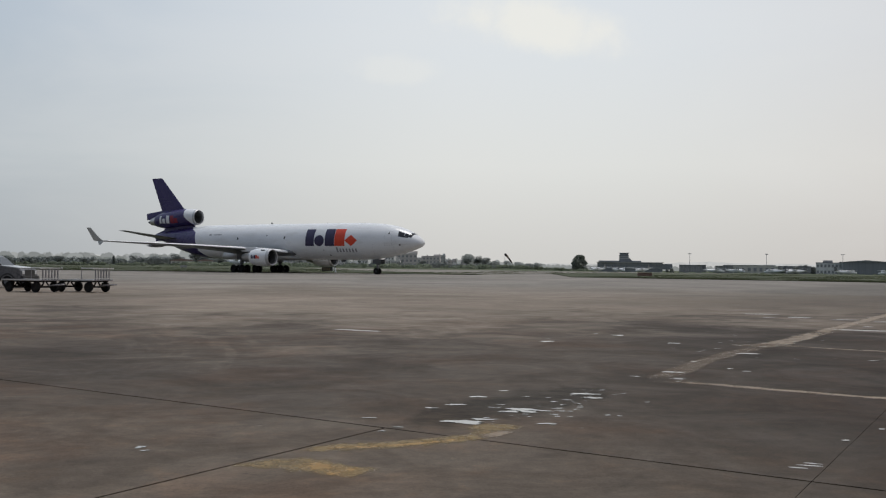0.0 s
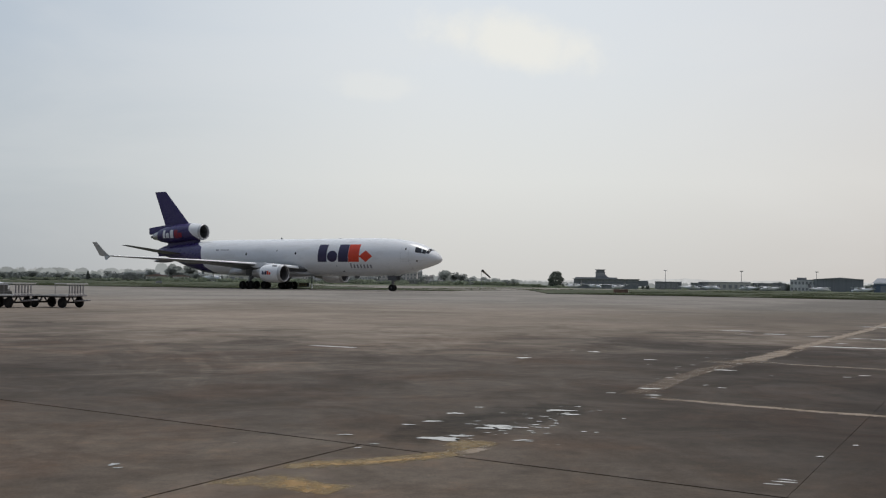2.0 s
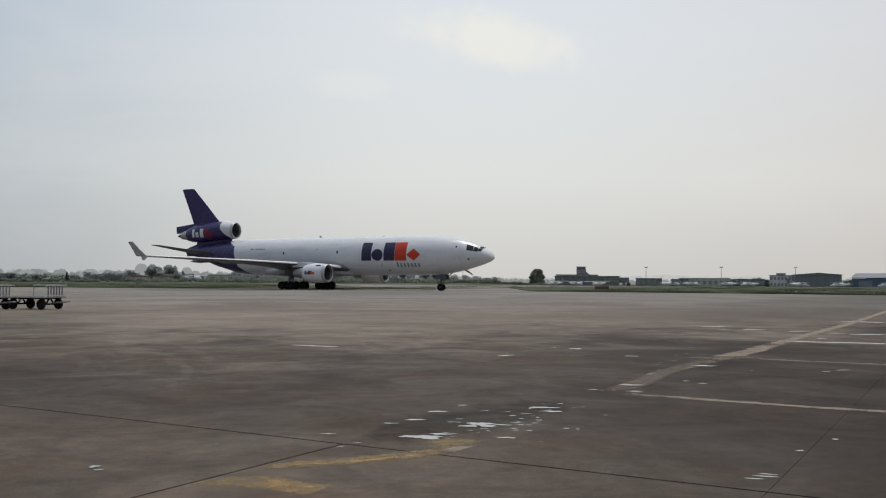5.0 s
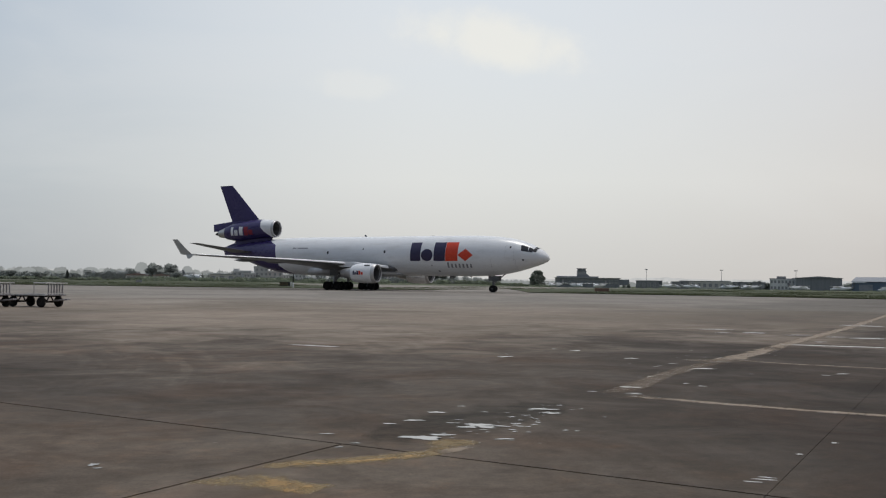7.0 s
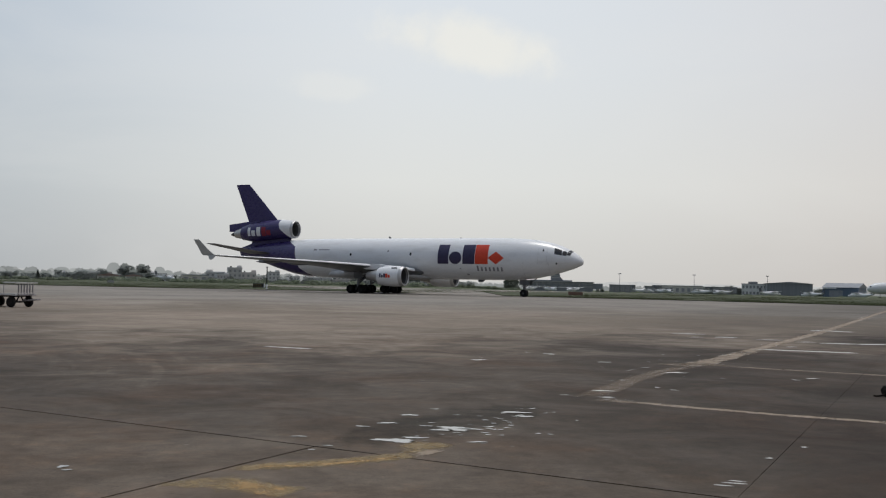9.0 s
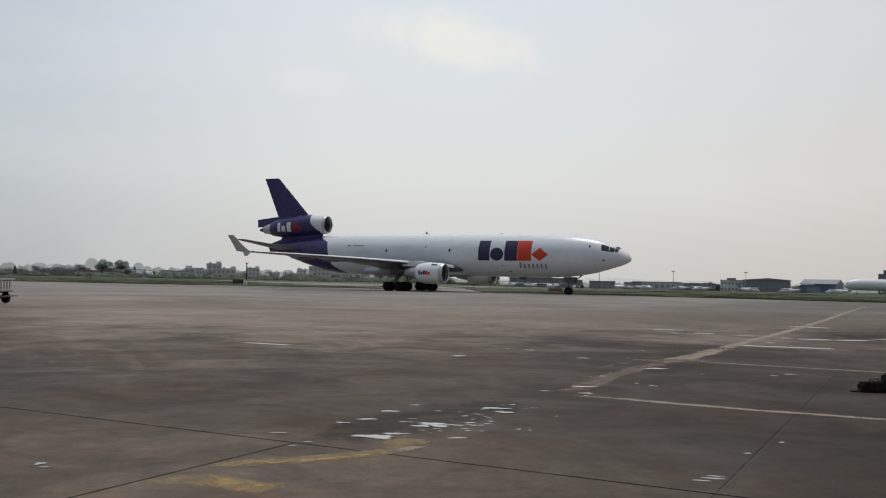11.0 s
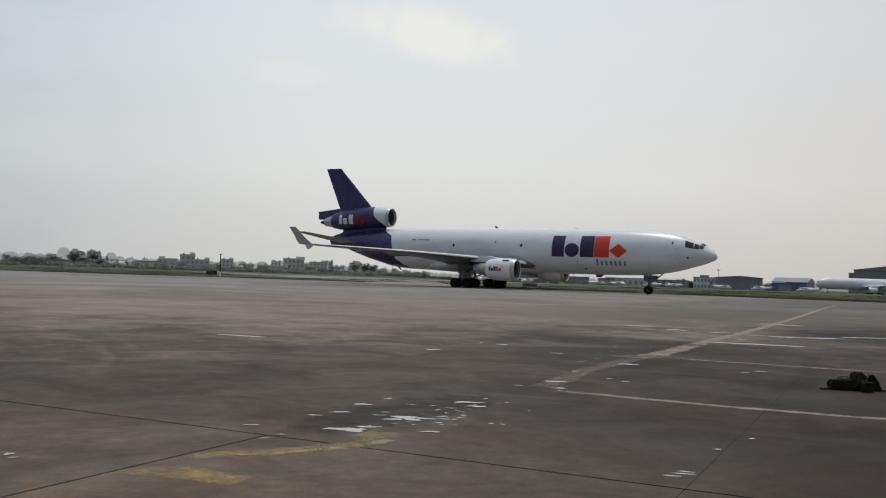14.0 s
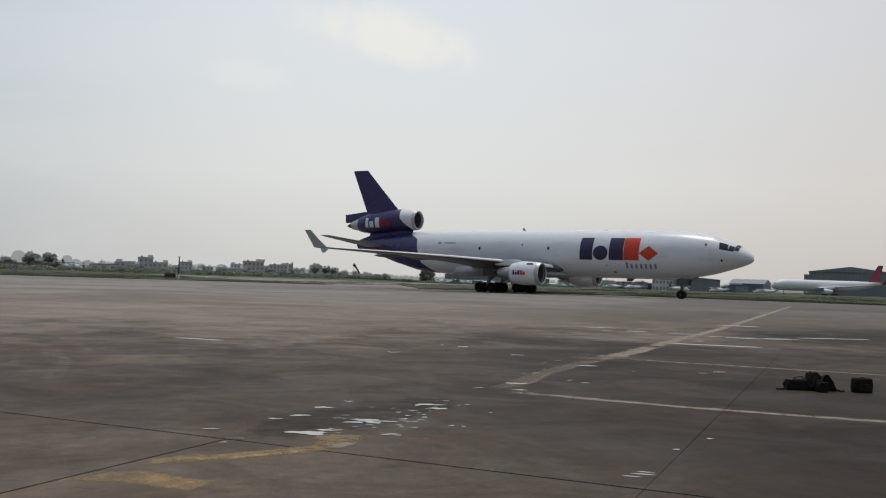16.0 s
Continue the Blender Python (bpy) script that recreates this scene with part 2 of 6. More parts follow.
    turn = n.math("ADD", n.math("ADD", x, n.math("MULTIPLY", ahead, 0.04)), n.math("MULTIPLY", n.math("MULTIPLY", ahead, ahead), 0.024))
    along = n.node("CombineXYZ")
    n.link(turn, along.inputs[0])
    n.link(n.math("MULTIPLY", y, 0.12), along.inputs[1])
    stroke = n.span(n.noise(along.outputs[0], 2.6, 3, 0.5), 0.5, 0.66)
    reach = n.math("MULTIPLY", n.math("MULTIPLY", n.span(turn, -6.2, -4.4), n.span(turn, -1.9, -2.6)), n.math("MULTIPLY", n.span(y, 14.4, 16.4), n.span(y, 24.5, 21.0)))
    base = n.mix(n.math("MULTIPLY", stroke, reach), base, n.mix(1.0, base, (1.34, 1.36, 1.38), "MULTIPLY"))
    # dark drips
    drip = n.noise(co, 6.5, 3, 0.6, 0.3)
    base = n.mix(n.math("MULTIPLY", n.span(drip, 0.64, 0.72, 0, 0.6), n.span(mid, 0.4, 0.6)), base, n.mix(1.0, base, (0.52, 0.51, 0.5), "MULTIPLY"))
    chips = n.node("TexVoronoi")
    n.link(co, chips.inputs["Vector"])
    chips.inputs["Scale"].default_value = 0.9
    base = n.mix(n.span(chips.outputs["Distance"], 0.03, 0.012, 0, 0.5), base, (0.25, 0.235, 0.215))
    west = n.math("ADD", n.math("ADD", x, n.math("MULTIPLY", y, 0.2)), n.math("MULTIPLY", n.math("SUBTRACT", wide, 0.5), 26.0))
    base = n.mix(n.math("MULTIPLY", n.span(west, 4.0, -6.0), n.math("MULTIPLY", n.span(y, 24.0, 32.0), n.span(y, 90.0, 55.0))), base, n.mix(1.0, base, (0.90, 0.90, 0.905), "MULTIPLY"))
    base = n.mix(1.0, base, (0.872, 0.875, 0.852), "MULTIPLY")
    n.link(base, p.inputs["Base Color"])
    n.link(n.math("ADD", n.span(mid, 0.35, 0.7, 0.80, 0.66), n.math("MULTIPLY", fine, 0.12)), p.inputs["Roughness"])
    p.inputs["Specular IOR Level"].default_value = 0.14
    bu = n.node("Bump")
    bu.inputs["Strength"].default_value = 0.35
    bu.inputs["Distance"].default_value = 0.004
    n.link(n.math("ADD", n.math("MULTIPLY", fine, 1.5), grit), bu.inputs["Height"])
    n.link(bu.outputs[0], p.inputs["Normal"])
    return m


def paint_material(name, a, b, wear, rough=0.6, soft=0.09, most=1.0, grain=0.4, spec=0.3, scale=2.3):
    """Old road paint, worn through to the concrete in an uneven pattern."""
    m, n, p = material(name)
    co = n.node("TexCoord").outputs["Object"]
    f = n.math("ADD", n.math("MULTIPLY", n.noise(co, scale, 5, 0.65), 1.0 - grain), n.math("MULTIPLY", n.noise(co, scale * 7.4, 4, 0.7), grain))
    n.link(n.mix(n.noise(co, 4.0), a, b), p.inputs["Base Color"])
    p.inputs["Roughness"].default_value = rough
    p.inputs["Specular IOR Level"].default_value = spec
    # paint thins out towards the edge of the marking
    cover = n.node("Attribute")
    cover.attribute_name = "cover"
    f = n.math("ADD", f, n.math("MULTIPLY", n.math("SUBTRACT", cover.outputs["Fac"], 0.8), 0.30))
    n.link(n.span(f, wear - soft, wear + soft, 0.0, most), p.inputs["Alpha"])
    return m


CONCRETE = pavement_material()
SEALANT = surface("joint_sealant", (0.012, 0.011, 0.010), (0.022, 0.02, 0.018), 3, 0.8)
YELLOW = paint_material("worn_yellow_paint", (0.30, 0.20, 0.075), (0.215, 0.155, 0.075), 0.45, soft=0.2, most=0.7, grain=0.4, scale=4.6)
OCHRE = paint_material("ochre_paint", (0.47, 0.28, 0.095), (0.33, 0.21, 0.08), 0.51, soft=0.12, most=0.68, grain=0.35, scale=5.0)
DAMP = paint_material("damp_concrete", (0.040, 0.042, 0.038), (0.060, 0.062, 0.056), 0.50, rough=0.8, soft=0.3, most=0.42, grain=0.3, spec=0.05)
CREAM = paint_material("worn_cream_paint", (0.40, 0.31, 0.225), (0.29, 0.225, 0.165), 0.43, soft=0.2, most=0.68, grain=0.4, scale=3.2)
SMEAR = paint_material("smeared_cream_paint", (0.28, 0.205, 0.14), (0.21, 0.155, 0.11), 0.49, soft=0.24, most=0.55, grain=0.3)
WHITE_LINE = paint_material("worn_white_paint", (0.66, 0.65, 0.63), (0.52, 0.51, 0.49), 0.35, soft=0.17, grain=0.5)
VERGE_SHADE = surface("verge_edge_shade", (0.022, 0.020, 0.015), (0.045, 0.04, 0.03), 0.4, 0.95, spec=0.1)
TAR = paint_material("worn_tar", (0.03, 0.027, 0.025), (0.045, 0.04, 0.036), 0.45, soft=0.14)
GRASS = surface("dry_grass", (0.044, 0.054, 0.032), (0.088, 0.094, 0.056), 0.05, 0.9, bump=0.05, fine=0.35, spec=0.1)
FIELD = surface("far_field", (0.065, 0.082, 0.045), (0.10, 0.11, 0.066), 0.02, 0.9, fine=0.4, spec=0.1)
# pale base colour makes up for part of the puddles' sky reflection
FLAKE = surface("sky_bright_puddle_water", (0.23, 0.225, 0.212), (0.33, 0.322, 0.305), 9, 0.13, spec=0.6)


def foliage(name, a, b, glow=0.45, scale=0.25):
    """Leaves that pass part of the light through."""
    m, n, p = material(name)
    co = n.node("TexCoord").outputs["Object"]
    col = n.mix(n.span(n.noise(co, scale, 5, 0.6), 0.35, 0.65), a, b)
    rnd = n.node("ObjectInfo").outputs["Random"]
    hsv = n.node("HueSaturation")
    n.link(col, hsv.inputs["Color"])
    n.link(n.span(rnd, 0, 1, 0.8, 1.25, False), hsv.inputs["Value"])
    n.link(hsv.outputs[0], p.inputs["Base Color"])
    p.inputs["Roughness"].default_value = 0.75
    p.inputs["Specular IOR Level"].default_value = 0.2
    tr = n.node("BsdfTranslucent")
    n.link(hsv.outputs[0], tr.inputs[0])
    mx = n.node("MixShader")
    mx.inputs[0].default_value = glow
    n.link(p.outputs[0], mx.inputs[1])
    n.link(tr.outputs[0], mx.inputs[2])
    n.link(mx.outputs[0], m.node_tree.nodes["Material Output"].inputs[0])
    return m


BLADES = foliage("grass_blades", (0.066, 0.083, 0.043), (0.112, 0.122, 0.070), 0.5, 0.12)


# ---- mesh helpers ----
def part(name, bm, mat, parent=None, label="", smooth=False):
    """Link a bmesh as one mesh object, under a thing or part."""
    bmesh.ops.recalc_face_normals(bm, faces=bm.faces[:])
    me = bpy.data.meshes.new(name)
    bm.to_mesh(me)
    bm.free()
    if smooth:
        me.polygons.foreach_set("use_smooth", [True] * len(me.polygons))
        me.set_sharp_from_angle(angle=radians(35))
    for k in mat if isinstance(mat, (list, tuple)) else (mat,):
        me.materials.append(k)
    ob = new(name, me)
    ob.parent = parent
    return tagged(ob, label=label)


def thing(name, label, category, group="", kind=""):
    return tagged(new(name), label, category, group, kind)


def box(bm, size, at, bevel=0.0, turn=0.0):
    r = bmesh.ops.create_cube(bm, size=1.0, matrix=Matrix.Translation(at) @ pose(0, 0, 0, 0, 0, turn) @ Matrix.Diagonal((*size, 1)))
    if bevel:
        edges = list({e for v in r["verts"] for e in v.link_edges})
        bmesh.ops.bevel(bm, geom=edges, offset=bevel, segments=2, affect="EDGES", profile=0.6)
    return bm


def boxes(*items):
    bm = bmesh.new()
    for it in items:
        box(bm, *it)
    return bm


def tube(bm, a, b, r, r2=None, n=10):
    a, b = Vector(a), Vector(b)
    d = b - a
    m = Matrix.Translation((a + b) / 2) @ d.to_track_quat("Z", "Y").to_matrix().to_4x4()
    bmesh.ops.create_cone(bm, cap_ends=True, segments=n, radius1=r, radius2=r if r2 is None else r2, depth=d.length, matrix=m)
    return bm


def loft(bm, rings, cap=True, closed=True):
    rows = [[bm.verts.new(p) for p in r] for r in rings]
    n = len(rows[0])
    for a, b in zip(rows, rows[1:]):
        for i in range(n if closed else n - 1):
            j = (i + 1) % n
            try:
                bm.faces.new((a[i], a[j], b[j], b[i]))
            except ValueError:
                pass
    if cap:
        for r in (rows[0], rows[-1]):
            try:
                bm.faces.new(r)
            except ValueError:
                pass
    return bm


def lathe(bm, profile, y, z, n=40, cap=False, drop=None):
    """Turn (x, radius) pairs about an axis along x at (y, z); drop(x) lowers the axis."""
    rings = []
    for x, r in profile:
        dz = drop(x) if drop else 0
        rings.append([Vector((x, y + r * math.sin(2 * math.pi * k / n), z - dz + r * math.cos(2 * math.pi * k / n))) for k in range(n)])
    return loft(bm, rings, cap)


def curve_at(table, x):
    """Smooth value at x from a short table of pairs."""
    if x <= table[0][0]:
        return table[0][1]
    for (a, u), (b, v) in zip(table, table[1:]):
        if x <= b:
            f = (x - a) / (b - a)
            return u + (v - u) * f
    return table[-1][1]


def sheet(name, outline, z, mat, parent=None, label="", thick=0.0):
    bm = bmesh.new()
    f = bm.faces.new([bm.verts.new((x, y, z)) for x, y in outline])
    if thick:
        r = bmesh.ops.extrude_face_region(bm, geom=[f])
        for v in r["geom"]:
            if isinstance(v, bmesh.types.BMVert):
                v.co.z += thick
    bmesh.ops.triangulate(bm, faces=bm.faces[:])
    return part(name, bm, mat, parent, label)


def ragged(outline, step, jitter, seed):
    """An outline cut into short steps with a worn, uneven edge."""
    rnd = random.Random(seed)
    out = []
    for (ax, ay), (bx, by) in zip(outline, outline[1:] + outline[:1]):
        n = max(1, int(math.hypot(bx - ax, by - ay) / step))
        for i in range(n):
            f = i / n
            out.append((ax + (bx - ax) * f + rnd.uniform(-jitter, jitter), ay + (by - ay) * f + rnd.uniform(-jitter, jitter)))
    return out


# ---- ground: one sheet to the horizon, concrete slabs with open joints, grass islands ----
U, V = Vector((0.816, -0.578)), Vector((0.503, 0.864))


def on_grid(n, m):
    """Ground place from the distance along U and along V."""
    p = U * n + V * m
    return p.x, p.y


def ease(f):
    f = max(0.0, min(1.0, f))
    return f * f * (3 - 2 * f)


def terrain(x, y):
    """Height of the land: level, but falling away beyond the runway towards the hangars."""
    r, az = math.hypot(x, y), math.degrees(math.atan2(x, y))
    return -3.0 * ease((r - 310) / 480) * ease((az - 4) / 6) * ease((66 - az) / 12)


def land(name, ns, ms, lift, mat, label):
    """A sheet over the grid lines ns and ms that follows the terrain."""
    bm = bmesh.new()
    loft(bm, [[Vector((*on_grid(n, m), terrain(*on_grid(n, m)) + lift)) for n in ns] for m in ms], cap=False, closed=False)
    return tagged(part(name, bm, mat, smooth=True), label, "ground", kind="structure")


def ground():
    steps = [-4500, -2500, -1600] + list(range(-1200, 1201, 30)) + [1600, 2500, 4500]
    g = land("ground", steps, steps, -0.05, SEALANT, "broad flat airfield ground under the apron")
    # joints: one right across along U, one along V on both sides of it, one on the near side alone
    m0, end = 8.09, 300
    for a, b, c, d in ((-4000, -5.594, -4000, m0 - 0.018), (-5.566, -1.4525, -4000, m0 - 0.018), (-1.4465, 4000, -4000, m0 - 0.018), (-4000, -1.4525, m0 + 0.018, end), (-1.4465, 4000, m0 + 0.018, end)):
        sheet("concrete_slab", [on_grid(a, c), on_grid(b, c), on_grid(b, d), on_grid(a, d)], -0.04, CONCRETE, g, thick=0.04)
    land("far_field", steps, [end - 2] + list(range(330, 1201, 30)) + [1600, 2500, 4400], 0.012, FIELD, "hazy green field beyond the runway")
    return g


def ribbon(name, pairs, mat, label, seed, lift, step):
    """Worn paint between two run-along edges, with its cover thinning at the rim."""
    rnd = random.Random(seed)
    run = []
    for (l0, r0), (l1, r1) in zip(pairs, pairs[1:]):
        l0, r0, l1, r1 = (Vector(q) for q in (l0, r0, l1, r1))
        n = max(1, min(60, int(((l0 + r0) / 2 - (l1 + r1) / 2).length / step)))
        run += [(l0.lerp(l1, i / n), r0.lerp(r1, i / n)) for i in range(n)]
    run.append((Vector(pairs[-1][0]), Vector(pairs[-1][1])))
    verts, cover, faces = [], [], []
    for k, (l, r) in enumerate(run):
        l, r = l.lerp(r, rnd.uniform(-0.12, 0.1)), r.lerp(l, rnd.uniform(-0.12, 0.1))
        end = min(1.0, 0.25 + min(k, len(run) - 1 - k) * 0.35)
        for f, v in ((0, 0.0), (0.2, 0.9), (0.5, 1.0), (0.8, 0.9), (1, 0.0)):
            q = l.lerp(r, f)
            verts.append((q.x, q.y, lift))
            cover.append(v * end)
    for k in range(len(run) - 1):
        for m_ in range(4):
            i = 5 * k + m_
            faces.append((i, i + 5, i + 6, i + 1))
    me = bpy.data.meshes.new(name)
    me.from_pydata(verts, [], faces)
    me.materials.append(mat)
    layer = me.attributes.new("cover", "FLOAT", "POINT")
    for i, v in enumerate(cover):
        layer.data[i].value = v
    return tagged(new(name, me), label, "road marking", "apron markings", "structure")


def stripe(name, pts, width, mat, label, seed, lift=0.0025):
    """A painted line on the ground along a run of points."""
    pairs = []
    for i, p in enumerate(pts):
        a, b = Vector(pts[max(i - 1, 0)]), Vector(pts[min(i + 1, len(pts) - 1)])
        d = (b - a).normalized()
        s = Vector((-d.y, d.x)) * width * 0.58
        pairs.append((tuple(Vector(p) - s), tuple(Vector(p) + s)))
    return ribbon(name, pairs, mat, label, seed, lift, max(width * 0.7, 0.05))


def patch(x, y, wide, deep, seed, mat, name, label, group, lift=0.006, turn=0.0):
    """A flat irregular blot on the ground."""
    rnd = random.Random(seed)
    n = 40
    ph = [rnd.uniform(0, 6.28) for _ in range(4)]
    out = []
    for k in range(n):
        a = 2 * math.pi * k / n
        r = 1 + 0.22 * math.sin(2 * a + ph[0]) + 0.2 * math.sin(3 * a + ph[1]) + 0.13 * math.sin(5 * a + ph[2]) + 0.07 * math.sin(8 * a + ph[3])
        r *= rnd.uniform(0.86, 1.1)
        px, py = wide / 2 * r * math.cos(a), deep / 2 * r * math.sin(a)
        out.append((x + px * math.cos(turn) - py * math.sin(turn), y + px * math.sin(turn) + py * math.cos(turn)))
    ob = sheet(name, out, lift, mat)
    return tagged(ob, label, "puddle", group, "structure")


ground()
ribbon("yellow_line", [((-1.16, 8.84), (-1.14, 9.10)), ((-0.8, 8.89), (-0.76, 9.34)), ((-0.35, 9.05), (-0.38, 9.46)), ((0.03, 9.25), (-0.02, 9.68)), ((0.39, 9.47), (0.28, 9.88)), ((0.55, 9.66), (0.42, 10.0))],
       YELLOW, "faded yellow painted line on the apron", 1, 0.0025, 0.05)
ribbon("yellow_line", [((-0.95, 9.0), (-0.94, 9.14)), ((-0.62, 9.04), (-0.6, 9.22)), ((-0.28, 9.16), (-0.3, 9.32)), ((0.1, 9.38), (0.06, 9.52)), ((0.45, 9.62), (0.38, 9.76))],
       OCHRE, "fresher ochre streak in the yellow line", 91, 0.0045, 0.05)
ribbon("yellow_patch", [((-1.62, 8.2), (-1.58, 8.34)), ((-1.34, 8.10), (-1.26, 8.62)), ((-1.0, 7.98), (-0.98, 8.60)), ((-0.82, 7.84), (-0.8, 8.46)), ((-0.67, 7.72), (-0.62, 8.33)), ((-0.53, 7.95), (-0.50, 8.23)), ((-0.42, 8.12), (-0.41, 8.18))],
       YELLOW, "faded yellow paint patch on the apron", 2, 0.0025, 0.05)
ribbon("yellow_patch", [((-1.15, 8.12), (-1.12, 8.44)), ((-0.95, 8.02), (-0.92, 8.46)), ((-0.8, 7.86), (-0.77, 8.38)), ((-0.66, 7.74), (-0.62, 8.24)), ((-0.55, 7.98), (-0.53, 8.16))],
       OCHRE, "less worn ochre paint in the yellow patch", 92, 0.0045, 0.05)
ribbon("yellow_smear", [((0.36, 9.8), (0.30, 10.25)), ((0.55, 9.75), (0.45, 10.62)), ((0.75, 10.0), (0.68, 10.56)), ((0.92, 10.3), (0.88, 10.48))], YELLOW, "worn yellow paint smear on concrete", 3, 0.0035, 0.06)
ribbon("pale_smear", [((0.44, 9.62), (0.40, 9.78)), ((0.62, 9.72), (0.54, 9.92)), ((0.8, 9.98), (0.72, 10.12))], CREAM, "pale scraped paint on the concrete", 93, 0.0055, 0.05)
ribbon("damp_stain", [((-0.3, 10.15), (-0.32, 10.85)), ((0.1, 10.2), (0.0, 11.9)), ((0.5, 10.55), (0.35, 12.5)), ((0.95, 10.95), (0.8, 13.1)), ((1.4, 11.4), (1.25, 13.6)), ((1.95, 12.3), (1.8, 14.0)), ((2.4, 13.2), (2.3, 14.0))],
       DAMP, "dark damp stain round the puddles", 94, 0.0015, 0.12)
stripe("cream_line", [(3.3, 14.6), (3.85, 14.3), (4.2, 14.0), (4.78, 13.57), (5.36, 13.1), (5.95, 12.74), (6.56, 12.38), (7.2, 12.03), (9.5, 10.75)], 0.25, CREAM, "worn cream line across the apron", 4)
stripe("cream_line", [(7.45, 21.45), (8.0, 20.98), (8.44, 20.65), (9.4, 20.02), (10.25, 19.42), (10.8, 19.05), (11.8, 18.4), (14.0, 16.9)], 0.19, CREAM, "thin worn cream line across the apron", 5)
stripe("white_line", [(10.55, 27.65), (11.8, 27.05), (13.05, 26.5)], 0.29, WHITE_LINE, "worn white dash on the apron", 6)
stripe("cream_line", [(3.2, 14.9), (3.57, 15.6), (4.25, 16.95), (5.0, 18.4), (5.95, 20.0), (6.7, 21.0)], 0.42, SMEAR, "wide worn cream guide line", 7)
stripe("cream_line", [(6.5, 20.9), (7.5, 22.3), (9.0, 24.7), (9.9, 26.2)], 0.55, CREAM, "broad cream paint where the guide lines meet", 17)
stripe("cream_line", [(9.7, 25.9), (11.1, 28.3), (13.9, 32.9), (17.8, 39.3), (27.8, 56.6), (38.5, 75.2), (48.8, 93.0)], 0.44, CREAM, "long worn cream guide line running away", 8)
stripe("cream_smear", [(6.2, 21.6), (6.9, 21.7), (7.75, 21.4)], 0.5, CREAM, "smeared cream paint on the apron", 9)
stripe("cream_smear", [(3.0, 14.55), (3.5, 14.6), (3.9, 14.2)], 0.4, SMEAR, "smeared cream paint on the apron", 18)
stripe("white_line", [(-2.52, 25.6), (-1.33, 24.9)], 0.20, WHITE_LINE, "short white painted dash", 10)
WHITE_DASHES = [((12.7, 32.9), (13.6, 32.8), 0.30), ((13.7, 31.8), (14.3, 31.85), 0.22), ((18.4, 41.6), (19.7, 40.3), 0.45), ((14.1, 31.3), (15.2, 31.05), 0.45), ((15.1, 31.05), (16.5, 31.0), 0.34),
                ((17.0, 32.0), (19.6, 32.0), 0.22), ((11.05, 36.6), (12.15, 36.1), 0.30), ((10.85, 33.9), (11.35, 34.0), 0.24), ((11.85, 34.3), (12.45, 33.9), 0.42), ((12.1, 28.9), (12.45, 28.95), 0.16), ((3.45, 14.95), (3.65, 14.92), 0.14)]
for k, (a, b, w_) in enumerate(WHITE_DASHES):
    stripe("white_line", [a, ((a[0] + b[0]) / 2, (a[1] + b[1]) / 2 + 0.06), b], w_ * 1.2, WHITE_LINE, "short worn white dash on the apron", 100 + k)

for k, (x, y, w_) in enumerate(((2.98, 8.36, 0.16), (3.1, 8.46, 0.2), (3.16, 8.55, 0.14))):
    stripe("cream_scratch", [(x - w_ / 2, y + 0.03), (x + w_ / 2, y - 0.04)], 0.035, WHITE_LINE, "scratched pale paint on concrete", 60 + k)
stripe("tar_seam", [(-10.5, 34.2), (-9.3, 35.7), (-6.75, 38.7), (-3.7, 42.7), (-0.5, 47.5)], 0.06, TAR, "thin dark tar seam across the apron", 71)
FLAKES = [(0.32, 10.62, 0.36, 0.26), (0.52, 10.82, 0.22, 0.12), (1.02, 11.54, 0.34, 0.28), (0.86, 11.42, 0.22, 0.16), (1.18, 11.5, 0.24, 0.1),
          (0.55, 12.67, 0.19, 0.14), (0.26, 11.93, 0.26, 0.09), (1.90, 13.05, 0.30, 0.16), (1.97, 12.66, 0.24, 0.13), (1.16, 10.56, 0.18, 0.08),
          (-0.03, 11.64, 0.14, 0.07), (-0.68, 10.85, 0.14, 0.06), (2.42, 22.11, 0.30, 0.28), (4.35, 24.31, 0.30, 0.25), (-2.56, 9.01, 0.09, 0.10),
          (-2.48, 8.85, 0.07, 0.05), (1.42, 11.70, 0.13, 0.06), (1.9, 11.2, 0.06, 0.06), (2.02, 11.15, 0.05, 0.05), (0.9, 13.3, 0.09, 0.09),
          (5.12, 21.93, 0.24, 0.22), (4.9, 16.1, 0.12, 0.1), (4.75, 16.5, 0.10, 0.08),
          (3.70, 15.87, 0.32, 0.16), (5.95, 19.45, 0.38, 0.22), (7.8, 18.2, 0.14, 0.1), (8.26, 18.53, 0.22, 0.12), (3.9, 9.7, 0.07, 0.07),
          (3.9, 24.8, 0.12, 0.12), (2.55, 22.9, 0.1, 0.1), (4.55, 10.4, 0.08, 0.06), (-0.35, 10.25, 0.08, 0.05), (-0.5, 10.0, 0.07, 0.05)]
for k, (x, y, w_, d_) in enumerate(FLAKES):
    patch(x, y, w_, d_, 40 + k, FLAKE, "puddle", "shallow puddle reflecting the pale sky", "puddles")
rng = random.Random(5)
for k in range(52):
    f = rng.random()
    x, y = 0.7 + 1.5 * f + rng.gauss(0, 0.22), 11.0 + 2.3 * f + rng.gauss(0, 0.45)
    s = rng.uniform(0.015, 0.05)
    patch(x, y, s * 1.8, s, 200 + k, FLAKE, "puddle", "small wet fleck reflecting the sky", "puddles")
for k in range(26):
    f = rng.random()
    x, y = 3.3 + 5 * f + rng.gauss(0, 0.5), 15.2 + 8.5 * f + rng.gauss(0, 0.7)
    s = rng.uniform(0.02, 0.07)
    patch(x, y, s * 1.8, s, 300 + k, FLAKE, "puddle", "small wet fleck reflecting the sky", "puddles")


